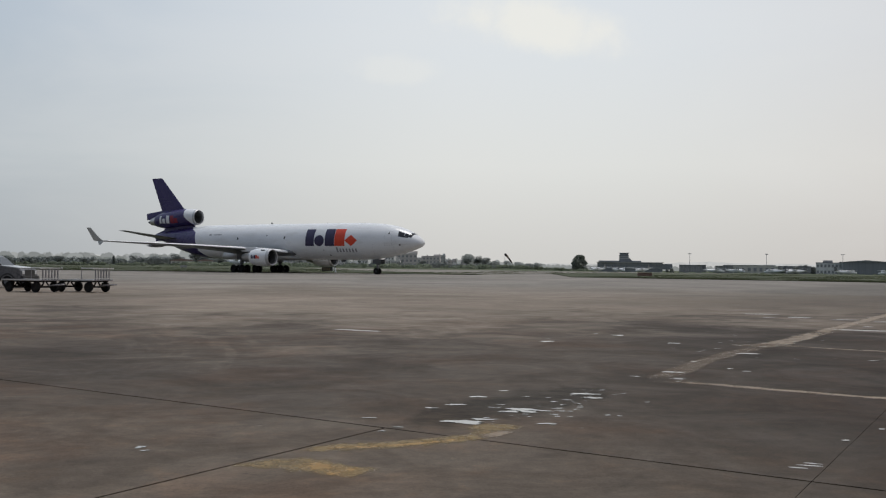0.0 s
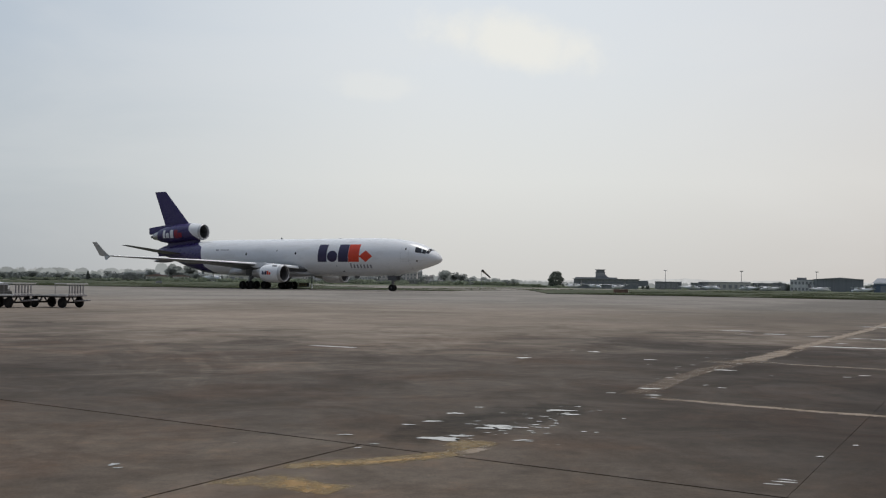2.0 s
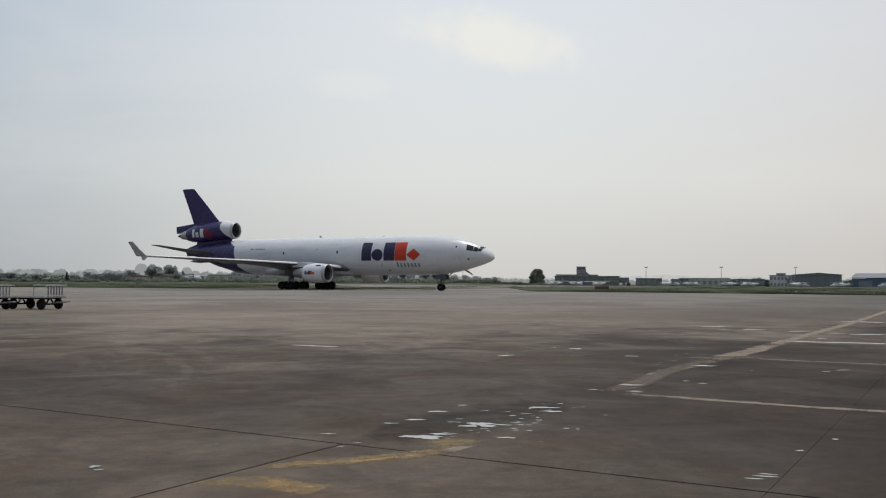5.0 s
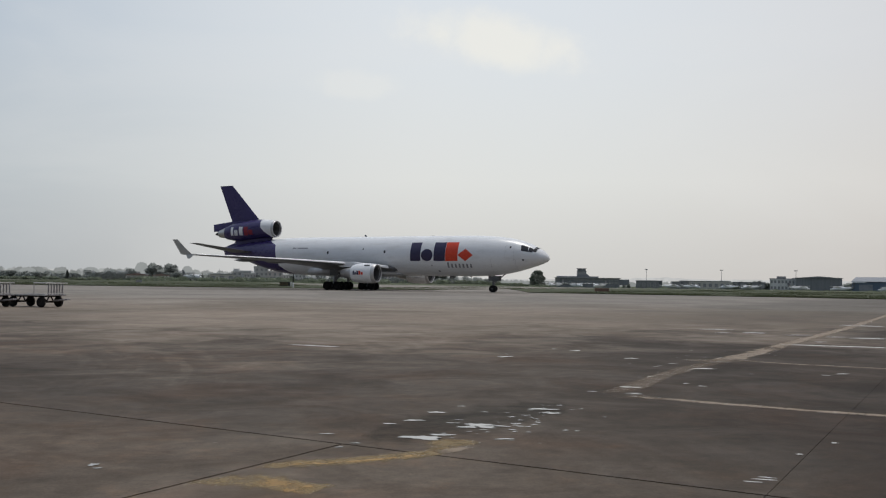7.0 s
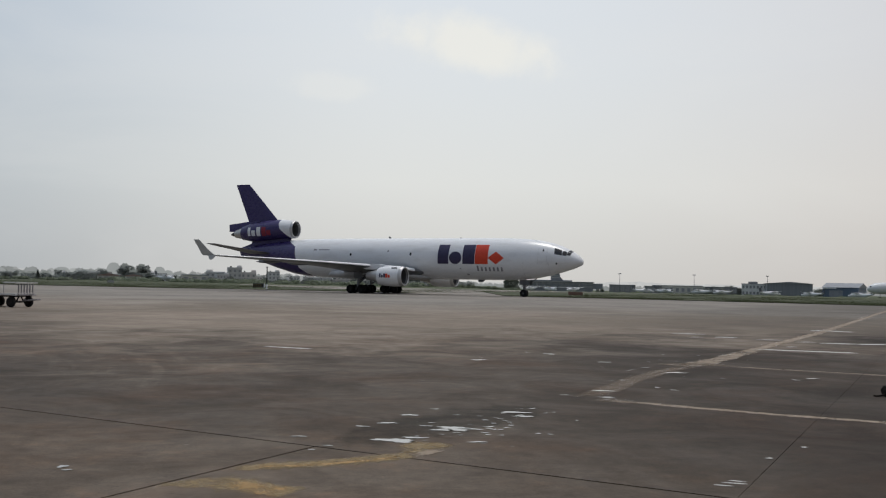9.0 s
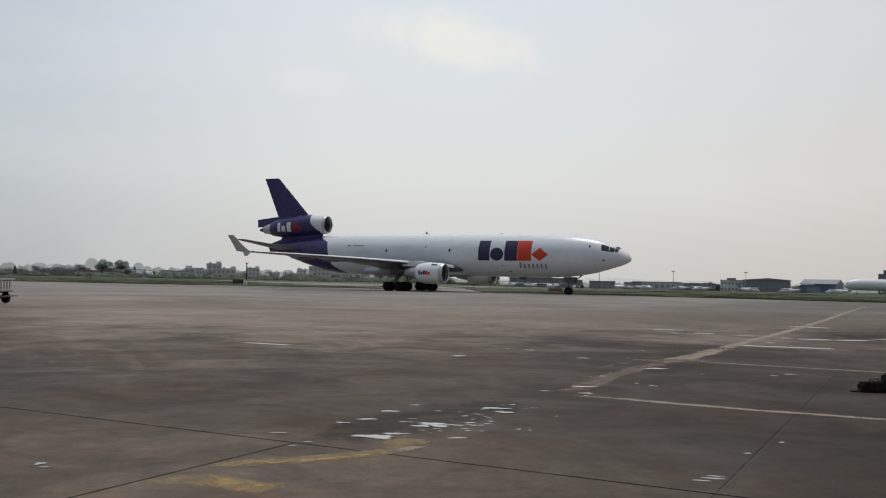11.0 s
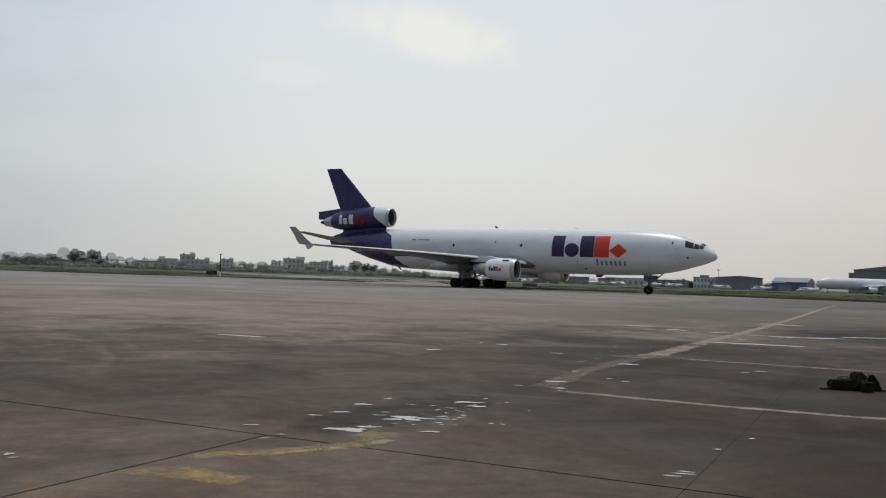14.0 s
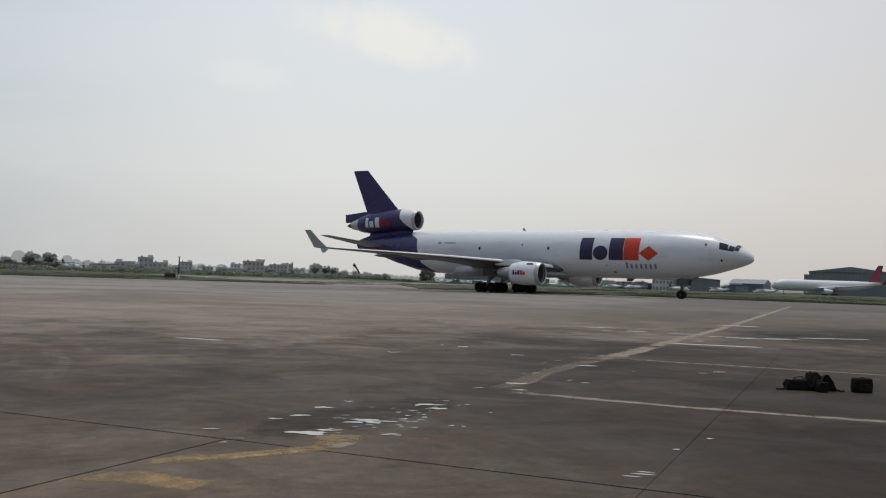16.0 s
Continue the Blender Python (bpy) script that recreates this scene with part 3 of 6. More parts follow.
def grass_island(outline, seed, label):
    ob = sheet("grass_verge", ragged(outline, 3.0, 0.7, seed), -0.02, GRASS, thick=0.10)
    return tagged(ob, label, "grass", "verges", "structure")


LEFT_RIM = [(-330, 290), (-160, 222), (-90, 198), (-55, 187), (-35, 182), (-15, 184), (0, 179), (7, 176)]
RIGHT_RIM = [(20.5, 154), (34, 146.5), (48, 136), (58, 127), (70, 116), (120, 76), (200, 10)]
grass_island(LEFT_RIM + [(2, 205), (-18, 260), (-60, 420), (-500, 560)], 21, "mown green and straw-coloured grass verge")
grass_island(RIGHT_RIM + [(292, 40), (215, 212), (120, 274), (60, 284), (26, 230)], 22, "rough green grass verge beside the taxiway")


def tufts(rim, count, depth, low, high, seed):
    """Uneven tall grass all over a verge, densest at its edge, as one mass of bent blades."""
    rnd = random.Random(seed)
    seg = [(Vector(a), Vector(b)) for a, b in zip(rim, rim[1:])]
    wts = [(b - a).length for a, b in seg]
    verts, faces = [], []
    for _ in range(count):
        a, b = rnd.choices(seg, wts)[0]
        d = (b - a).normalized()
        s = Vector((-d.y, d.x))
        c = a.lerp(b, rnd.random()) + s * (0.3 + depth * rnd.random() ** 2.2)
        clump = noise.noise(Vector((c.x * 0.12, c.y * 0.05, seed))) * 0.9 + 0.5
        if clump < 0.12:
            continue
        for _ in range(5):
            h = rnd.uniform(low, high) * min(clump, 1.1)
            x, y = c.x + rnd.gauss(0, 0.35), c.y + rnd.gauss(0, 0.35)
            w_ = rnd.uniform(0.05, 0.16)
            t = rnd.uniform(0, 3.14)
            dx, dy = w_ * math.cos(t), w_ * math.sin(t)
            i = len(verts)
            verts += [(x - dx, y - dy, 0.06), (x + dx, y + dy, 0.06), (x + rnd.gauss(0, 0.12), y + rnd.gauss(0, 0.12), 0.06 + h)]
            faces.append((i, i + 1, i + 2))
    me = bpy.data.meshes.new("grass_tufts")
    me.from_pydata(verts, [], faces)
    me.materials.append(BLADES)
    return tagged(new("grass_tufts", me), "tall uneven grass along the verge", "grass", "verges", "stuff")


tufts(LEFT_RIM, 20000, 120, 0.05, 0.22, 31)
tufts(RIGHT_RIM, 22000, 130, 0.05, 0.24, 32)
stripe("pavement_edge", [(-60, 183), (-32, 172), (-14, 163), (1, 152), (12, 142), (19, 137.5)], 0.9, TAR, "dark line at the edge of the taxiway", 83, 0.004)
# dark strip painted for the shadow line at the foot of each verge
for k, rim in enumerate((LEFT_RIM, RIGHT_RIM)):
    stripe("soil_edge", rim, 1.3, VERGE_SHADE, "dark strip painted as the verge's shadow line", 81 + k, 0.012)


# ---- the three-engined freighter, x forward from the main gear, z up from the ground ----
TOP = [(-25.3, 6.85), (-23, 7.25), (-20, 7.75), (-16, 8.15), (-12, 8.40), (-8, 8.47), (0, 8.5), (18, 8.54), (22.2, 8.52), (24, 8.45), (25.9, 8.32), (27.5, 8.10), (28.9, 7.82),
       (30.0, 7.47), (31.06, 7.04), (31.8, 6.68), (32.5, 6.25), (33.0, 5.88), (33.3, 5.57), (33.45, 5.22)]
BOT = [(-25.3, 5.95), (-23, 5.45), (-21.6, 4.92), (-18.5, 3.87), (-14.5, 2.82), (-12, 2.48), (-9, 2.36), (0, 2.34), (15, 2.36), (20, 2.36), (22.4, 2.40), (24, 2.47), (26.1, 2.66), (27.5, 2.89), (29.0, 3.22),
       (30.5, 3.65), (31.84, 4.06), (32.6, 4.34), (33.1, 4.57), (33.35, 4.77), (33.45, 5.0)]
HALF = [(-25.3, 0.42), (-24, 0.7), (-21.6, 1.18), (-18.5, 1.85), (-14.5, 2.55), (-11, 2.90), (-8, 3.0), (20, 3.01), (23, 2.98), (25, 2.88), (27, 2.68), (29, 2.32), (30.5, 1.96), (31.8, 1.56), (32.6, 1.2),
        (33.1, 0.86), (33.35, 0.5), (33.45, 0.14)]


def skin(x, a, out=0.0):
    """Point of the body's skin at station x; a is the angle from the top towards the right-hand side (degrees)."""
    t, b, w_ = curve_at(TOP, x), curve_at(BOT, x), curve_at(HALF, x)
    c, s = math.cos(radians(a)), math.sin(radians(a))
    return Vector((x, -(w_ + out) * s, (t + b) / 2 + ((t - b) / 2 + out) * c))


def skin_at(x, z, out=0.0, side=-1):
    t, b, w_ = curve_at(TOP, x), curve_at(BOT, x), curve_at(HALF, x)
    c = max(-1, min(1, (z - (t + b) / 2) / ((t - b) / 2)))
    return Vector((x, side * (w_ * math.sqrt(1 - c * c) + out), z))


def decal(name, outlines, mat, parent, label="", out=0.014):
    """Flat paint shapes given in (x, z), wrapped on the right-hand side of the body."""
    bm = bmesh.new()
    for ol in outlines:
        f = bm.faces.new([bm.verts.new((x, 0, z)) for x, z in ol])
        z0, z1 = min(p[1] for p in ol), max(p[1] for p in ol)
    zs = [v.co.z for v in bm.verts]
    lo, hi = min(zs), max(zs)
    k = lo + 0.2
    while k < hi:
        bmesh.ops.bisect_plane(bm, geom=bm.faces[:] + bm.edges[:] + bm.verts[:], plane_co=(0, 0, k), plane_no=(0, 0, 1))
        k += 0.2
    bmesh.ops.triangulate(bm, faces=bm.faces[:])
    for v in bm.verts:
        v.co = skin_at(v.co.x, v.co.z, out)
    return part(name, bm, mat, parent, label)


def disc(x, z, rx, rz, n=28):
    return [(x + rx * math.cos(2 * math.pi * k / n), z + rz * math.sin(2 * math.pi * k / n)) for k in range(n)]


def rect(x0, x1, z0, z1, lean=0.0):
    return [(x0, z0), (x1, z0), (x1 + lean, z1), (x0 + lean, z1)]


def airfoil(le, te, y, z, thick, n=11, twist=0.0, upright=False):
    """Closed section between leading edge x and trailing edge x."""
    ring = []
    c = le - te
    for k in range(2 * n):
        f = k / n if k < n else 2 - k / n
        f = 0.5 - 0.5 * math.cos(math.pi * f)
        h = thick * c * 2.6 * (0.2969 * math.sqrt(f) - 0.126 * f - 0.3516 * f * f + 0.2843 * f ** 3 - 0.1036 * f ** 4) * 1.9
        h = h if k < n else -h * 0.8
        q = (le - f * c, z + h + twist * f * c, 0)
        ring.append(Vector((q[0], y + h, z)) if upright else Vector((q[0], y, q[1])))
    return ring


def wheel(parent, name, x, y, z, r, wide, tyres=RUBBER, rims=STEEL):
    """A wheel that turns about its axle along y: its own origin on the axle."""
    bm = bmesh.new()
    prof = [(-wide / 2, r * 0.55), (-wide / 2, r * 0.86), (-wide * 0.36, r * 0.97), (-wide * 0.12, r), (wide * 0.12, r), (wide * 0.36, r * 0.97), (wide / 2, r * 0.86), (wide / 2, r * 0.55)]
    n = 28
    loft(bm, [[Vector((q * math.sin(2 * math.pi * k / n), yy, q * math.cos(2 * math.pi * k / n))) for k in range(n)] for yy, q in prof], cap=False)
    tyre = part("tyre", bm, tyres, None, smooth=True)
    tyre.name = name
    tyre.parent = parent
    tyre.location = (x, y, z)
    bm = bmesh.new()
    prof = [(-wide * 0.3, 0.02), (-wide * 0.34, r * 0.3), (-wide * 0.46, r * 0.5), (-wide * 0.46, r * 0.565), (wide * 0.46, r * 0.565), (wide * 0.46, r * 0.5), (wide * 0.34, r * 0.3), (wide * 0.3, 0.02)]
    loft(bm, [[Vector((q * math.sin(2 * math.pi * k / 16), yy, q * math.cos(2 * math.pi * k / 16))) for k in range(16)] for yy, q in prof])
    for k in range(6):
        a = 2 * math.pi * k / 6
        for sgn in (-1, 1):
            box(bm, (r * 0.1, 0.03, r * 0.1), (r * 0.4 * math.sin(a), sgn * wide * 0.42, r * 0.4 * math.cos(a)))
    part("rim", bm, rims, tyre, smooth=True)
    return tyre


def wing_engine(plane, y, fwd):
    sgn = -1 if y < 0 else 1
    z = 2.62
    bm = bmesh.new()
    lathe(bm, [(8.98, 1.20), (9.05, 1.27), (9.0, 1.34), (8.7, 1.42), (8.1, 1.47), (7.1, 1.49), (6.2, 1.46), (5.5, 1.36), (4.95, 1.22), (4.95, 1.14), (5.6, 1.2)], y, z)
    cowl = part("engine_cowl", bm, WHITE, plane, "white turbofan cowl under the wing", True)
    bm = bmesh.new()
    lathe(bm, [(8.55, 1.447), (8.72, 1.43), (8.88, 1.395), (9.03, 1.345), (9.075, 1.27), (9.0, 1.185), (8.7, 1.14)], y, z)
    part("intake_lip", bm, LIP, cowl, "bare metal intake lip", True)
    bm = bmesh.new()
    lathe(bm, [(8.93, 1.17), (8.5, 1.12), (7.8, 1.16), (7.5, 1.17)], y, z)
    part("intake_duct", bm, DUCT, cowl, smooth=True)
    bm = bmesh.new()
    lathe(bm, [(8.3, 0.02), (8.1, 0.16), (7.85, 0.30), (7.65, 0.36)], y, z, 20)
    for k in range(26):
        a = 2 * math.pi * k / 26
        p = [Vector((7.77, y + 0.34 * math.sin(a), z + 0.34 * math.cos(a))), Vector((7.6, y + 0.34 * math.sin(a + 0.2), z + 0.34 * math.cos(a + 0.2))),
             Vector((7.53, y + 1.15 * math.sin(a + 0.3), z + 1.15 * math.cos(a + 0.3))), Vector((7.8, y + 1.15 * math.sin(a + 0.1), z + 1.15 * math.cos(a + 0.1)))]
        bm.faces.new([bm.verts.new(q) for q in p])
    lathe(bm, [(7.45, 0.05), (7.45, 1.16)], y, z, 24)
    part("fan", bm, DARK_METAL, cowl, "dark fan with spinner")
    bm = bmesh.new()
    lathe(bm, [(5.6, 1.12), (4.9, 0.95), (3.6, 0.72), (2.9, 0.58), (2.9, 0.5), (3.4, 0.5)], y, z)
    part("core_exhaust", bm, NOZZLE, cowl, "grey core nozzle", True)
    bm = bmesh.new()
    lathe(bm, [(3.4, 0.45), (2.8, 0.34), (2.2, 0.12), (2.05, 0.01)], y, z, 24)
    part("exhaust_cone", bm, DARK_METAL, cowl, smooth=True)
    bm = bmesh.new()
    rings = []
    for zz, le, te, th in ((3.55, 7.6, 2.6, 0.05), (4.05, 6.9, 1.4, 0.05), (4.35, 5.2, 0.5, 0.05)):
        rings.append(airfoil(le, te, y, zz, th, upright=True))
    loft(bm, rings)
    part("engine_pylon", bm, WHITE, plane, smooth=True)
    # strake and the maker's mark as plain blocks on the outboard side
    bm = boxes(((0.9, 0.02, 0.3), (7.8, y + sgn * 0.98, z + 1.13)))
    part("strake", bm, WING_GREY, cowl)
    if sgn < 0:
        def wrap(items, mat, nm):
            bm = bmesh.new()
            for x0, x1, z0, z1 in items:
                cols = []
                for x in (x0, x1):
                    r = curve_at([(4.95, 1.22), (5.5, 1.36), (6.2, 1.46), (7.1, 1.49), (8.1, 1.47)], x) + 0.012
                    cols.append([Vector((x, y - math.sqrt(r * r - (z0 + (z1 - z0) * i / 5) ** 2), z + z0 + (z1 - z0) * i / 5)) for i in range(6)])
                for i in range(5):
                    bm.faces.new([bm.verts.new(q) for q in (cols[0][i], cols[1][i], cols[1][i + 1], cols[0][i + 1])])
            part(nm, bm, mat, cowl)
        zo = -0.22
        for blk in ((5.55, 5.82, zo, zo + 0.58), (5.9, 6.2, zo, zo + 0.38), (6.26, 6.58, zo, zo + 0.58)):
            wrap([blk], LOGO_PURPLE, "mark_purple")
        for blk in ((6.62, 6.96, zo, zo + 0.58), (7.02, 7.36, zo, zo + 0.40)):
            wrap([blk], LOGO_RED, "mark_red")
    for ob in bpy.data.objects:
        if ob.parent is plane and ob.name.startswith(("engine_cowl", "engine_pylon")) and ob.data.vertices[0].co.y * sgn > 3:
            ob.location.x = fwd


def freighter():
    plane = thing("cargo_airliner", "white three-engined cargo airliner with dark purple tail", "airplane")
    # body
    bm = bmesh.new()
    xs = sorted({x for t in (TOP, BOT, HALF) for x, _ in t} | {float(k) for k in range(-24, 33)})
    loft(bm, [[skin(x, 360 * k / 56) for k in range(56)] for x in xs])
    body = part("fuselage", bm, BODY, plane, "white fuselage turning purple towards the tail", True)
    # wing-body fairing
    bm = bmesh.new()
    rings = []
    for x, w_, lo, hi in ((-8.5, 0.5, 2.36, 2.9), (-6.5, 2.6, 2.28, 3.6), (-3, 3.25, 2.12, 4.0), (2, 3.3, 2.08, 4.2), (6, 2.95, 2.16, 3.7), (8.5, 2.3, 2.26, 3.2), (10.5, 0.5, 2.38, 2.7)):
        rings.append([Vector((x, w_ * math.copysign(abs(math.cos(a)) ** 0.7, math.cos(a)), (lo + hi) / 2 + (hi - lo) / 2 * math.copysign(abs(math.sin(a)) ** 0.8, math.sin(a)))) for a in (2 * math.pi * k / 28 for k in range(28))])
    loft(bm, rings)
    part("wing_fairing", bm, FAIRING, plane, "pale grey belly fairing", True)
    # wings
    for s in (-1, 1):
        secs = []
        for y, le, te, z, th in ((2.0, 9.6, -3.6, 3.35, 0.115), (3.1, 8.5, -3.8, 3.55, 0.115), (5.5, 6.2, -4.3, 3.85, 0.105), (9.5, 2.75, -5.3, 4.15, 0.095), (14, -1.1, -7.5, 4.45, 0.09),
                                 (20, -6.25, -10.3, 4.76, 0.085), (25.2, -10.7, -12.9, 4.98, 0.085), (25.75, -11.2, -13.15, 5.0, 0.07)):
            secs.append(airfoil(le, te, s * y, z, th, 13, twist=-0.02))
        bm = bmesh.new()
        loft(bm, secs)
        wing = part("wing", bm, WING_GREY, plane, "swept wing, grey darkened for underside shade", True)
        # slat skin covers only the upper edge, pale to imitate sky light there
        bm = bmesh.new()
        rows = []
        for y, le, z, th in ((3.2, 8.42, 3.56, 0.36), (5.5, 6.24, 3.86, 0.32), (9.5, 2.79, 4.16, 0.24), (14, -1.06, 4.46, 0.19), (20, -6.21, 4.77, 0.13), (25.2, -10.66, 4.985, 0.09)):
            rows.append([Vector((le + 0.02 - 0.34 * (1 - math.cos(a)) * 1.6, s * y, z + th * math.sin(a) * 1.05)) for a in [math.radians(q) for q in range(-14, 83, 12)]])
        loft(bm, rows, cap=False, closed=False)
        part("slat", bm, SLAT, wing, "pale leading-edge slat", True)
        for y, x in ((6.9, -4.6), (12.5, -6.7), (17.0, -9.0)):
            bm = bmesh.new()
            lathe(bm, [(x + 3.0, 0.02), (x + 2.2, 0.2), (x + 0.8, 0.28), (x - 0.6, 0.2), (x - 1.4, 0.02)], s * y, 3.85 + y * 0.03, 14)
            part("flap_fairing", bm, WING_GREY, wing, smooth=True)
        bm = bmesh.new()
        loft(bm, [airfoil(-11.15, -13.2, s * 25.75, 5.0, 0.07, upright=True), airfoil(-12.2, -13.65, s * 25.95, 5.85, 0.06, upright=True), airfoil(-13.4, -14.35, s * 26.25, 7.1, 0.05, upright=True)])
        part("winglet", bm, WINGLET, wing, "grey upper winglet", True)
        bm = bmesh.new()
        loft(bm, [airfoil(-10.75, -12.2, s * 25.78, 4.97, 0.06, upright=True), airfoil(-11.3, -11.75, s * 26.0, 4.35, 0.05, upright=True)])
        part("lower_winglet", bm, WINGLET, wing, smooth=True)
        # tailplane
        bm = bmesh.new()
        loft(bm, [airfoil(-17.6, -22.9, s * 0.9, 5.95, 0.05), airfoil(-18.7, -23.3, s * 2.4, 6.17, 0.045), airfoil(-23.9, -25.7, s * 9.0, 7.3, 0.045)])
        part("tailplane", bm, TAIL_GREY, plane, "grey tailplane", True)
        wing_engine(plane, s * 8.3, 0.3 if s < 0 else 1.0)
    # fin, rudder, tail engine
    bm = bmesh.new()
    loft(bm, [airfoil(-17.3, -23.3, 0, 10.6, 0.075, upright=True), airfoil(-18.05, -23.35, 0, 11.3, 0.07, upright=True), airfoil(-23.98, -26.0, 0, 17.45, 0.06, upright=True)])
    part("fin", bm, PURPLE, plane, "dark purple fin", True)
    bm = bmesh.new()
    loft(bm, [airfoil(-22.6, -23.95, 0, 11.3, 0.12, upright=True), airfoil(-25.5, -26.6, 0, 17.42, 0.08, upright=True)])
    part("rudder", bm, PURPLE, plane, smooth=True)
    bm = bmesh.new()
    loft(bm, [airfoil(-19.0, -27.8, 0, 9.6, 0.055, upright=True), airfoil(-19.0, -27.85, 0, 10.8, 0.055, upright=True), airfoil(-19.0, -22.9, 0, 11.42, 0.07, upright=True)])
    part("rudder_base", bm, PURPLE, plane, smooth=True)

    def droop(x):
        return 0 if x > -18 else (-18 - x) * 0.088
    bm = bmesh.new()
    lathe(bm, [(-14.75, 1.22), (-14.65, 1.29), (-14.75, 1.37), (-15.3, 1.47), (-16.4, 1.55), (-18, 1.62), (-20, 1.66), (-22, 1.62), (-23.5, 1.45), (-24.8, 1.12), (-24.8, 1.0)], 0, 9.97, 44, drop=droop)
    nac = part("tail_engine", bm, COWL2, plane, "tail engine nacelle, white intake and purple body", True)
    bm = bmesh.new()
    lathe(bm, [(-15.05, 1.445), (-14.8, 1.40), (-14.66, 1.345), (-14.62, 1.29), (-14.7, 1.2), (-15.0, 1.15)], 0, 9.97, 44)
    part("intake_lip", bm, LIP, nac, "bare metal intake lip", True)
    bm = bmesh.new()
    lathe(bm, [(-14.75, 1.19), (-15.8, 1.13), (-18, 1.1), (-18.2, 0.02)], 0, 9.97, 32)
    part("intake_duct", bm, DUCT, nac, smooth=True)
    bm = bmesh.new()
    lathe(bm, [(-24.4, 1.12), (-25.4, 0.86), (-26.4, 0.62), (-26.4, 0.54), (-25.5, 0.6)], 0, 9.97, 32, drop=droop)
    part("exhaust_nozzle", bm, NOZZLE, nac, "grey metal exhaust nozzle", True)
    bm = bmesh.new()
    lathe(bm, [(-25.6, 0.56), (-26.5, 0.46), (-27.2, 0.2), (-27.5, 0.02)], 0, 9.97, 24, drop=droop)
    part("exhaust_cone", bm, DARK_METAL, nac, smooth=True)
    bm = bmesh.new()
    loft(bm, [airfoil(-14.6, -23.4, 0, 7.2, 0.075, upright=True), airfoil(-15.5, -23.2, 0, 8.0, 0.075, upright=True), airfoil(-15.7, -23.6, 0, 9.0, 0.1, upright=True)])
    part("engine_pylon", bm, PURPLE, plane, "purple tail engine pylon", True)
    bm = bmesh.new()
    loft(bm, [airfoil(-21.5, -25.4, 0, 5.6, 0.1, upright=True), airfoil(-21.0, -25.5, 0, 6.9, 0.1, upright=True), airfoil(-20.0, -23.2, 0, 7.7, 0.1, upright=True)])
    part("tail_cone", bm, PURPLE, plane, smooth=True)

    # plain blocks in the colours of the operator's mark
    zb, zt, zx = 4.62, 7.45, 6.42
    decal("mark_purple", [rect(12.0, 13.75, zb, zt, 0.05)], LOGO_PURPLE, body, "purple block of the mark")
    decal("mark_purple", [disc(14.85, 5.52, 1.0, 0.92)], LOGO_PURPLE, body, "purple disc of the mark")
    decal("mark_purple", [rect(16.0, 17.9, zb, zt, 0.05)], LOGO_PURPLE, body)
    decal("mark_red", [rect(17.95, 20.0, zb, zt, 0.05)], LOGO_RED, body, "orange-red block of the mark")
    decal("mark_red", [[(21.25, zb - 0.02), (22.5, (zb + zx) / 2), (21.25, zx + 0.05), (20.0, (zb + zx) / 2)]], LOGO_RED, body, "orange-red lozenge of the mark")
    for k in range(7):
        decal("mark_bar", [rect(18.22 + 0.62 * k, 18.5 + 0.62 * k, 3.62, 4.4 if k == 0 else 4.2)], LOGO_GREY, body, "thin grey bar", 0.016)
    decal("registration_bar", [rect(-9.6, -9.0, 6.50, 6.72)], LOGO_GREY, body)
    decal("registration_bar", [rect(-8.6, -6.7, 6.54, 6.68)], LOGO_GREY, body)
    # same blocks on the tail engine
    def on_tail(items, mat, nm):
        bm = bmesh.new()
        for x0, x1, z0, z1 in items:
            cols = []
            for x in (x0, x1):
                r = curve_at([(-24.8, 1.12), (-23.5, 1.45), (-22, 1.62), (-20, 1.66), (-18, 1.62)], x) + 0.015
                zc = 9.97 - droop(x)
                cols.append([Vector((x, -math.sqrt(r * r - (zz - zc) ** 2), zz)) for zz in [z0 + (z1 - z0) * i / 5 for i in range(6)]])
            for i in range(5):
                bm.faces.new([bm.verts.new(q) for q in (cols[0][i], cols[1][i], cols[1][i + 1], cols[0][i + 1])])
        part(nm, bm, mat, nac)
    for blk in ((-23.1, -22.55, 8.85, 10.25), (-22.3, -21.6, 8.85, 9.75), (-21.3, -20.55, 8.85, 10.3)):
        on_tail([blk], WHITE, "mark_white")
    for blk in ((-20.3, -19.5, 8.85, 10.3), (-19.4, -18.6, 8.95, 9.8)):
        on_tail([blk], LOGO_RED_DULL, "mark_red")

    # flight deck glazing: three panes a side
    def pane(x0, x1, a0, a1, side, slope=0.0):
        bm = bmesh.new()
        rows = []
        for i in range(5):
            a = a0 + (a1 - a0) * i / 4
            row = []
            for j in range(5):
                p_ = skin(x0 + (x1 - x0) * j / 4 + slope * (i / 4 - 0.5), a, 0.02)
                p_.y *= side
                row.append(p_)
            rows.append(row)
        loft(bm, rows, cap=False, closed=False)
        part("cockpit_window", bm, GLASS, body, "dark cockpit window", True)
    for side in (1, -1):
        pane(29.72, 30.76, 43, 71, side, 0.1)
        pane(30.83, 31.42, 43, 70, side, -0.04)
        pane(31.47, 31.94, 38, 63, side, -0.1)
        pane(31.58, 32.04, 4, 35, side, -0.1)
    # doors, small windows, probes
    decal("exit_window", [disc(-2.78, 5.9, 0.16, 0.24)], GLASS, body)
    decal("exit_window", [disc(7.52, 6.02, 0.16, 0.24)], GLASS, body)
    decal("exit_window", [disc(3.64, 6.45, 0.1, 0.13)], GLASS, body)
    decal("exit_window", [disc(28.2, 6.7, 0.12, 0.17)], GLASS, body)
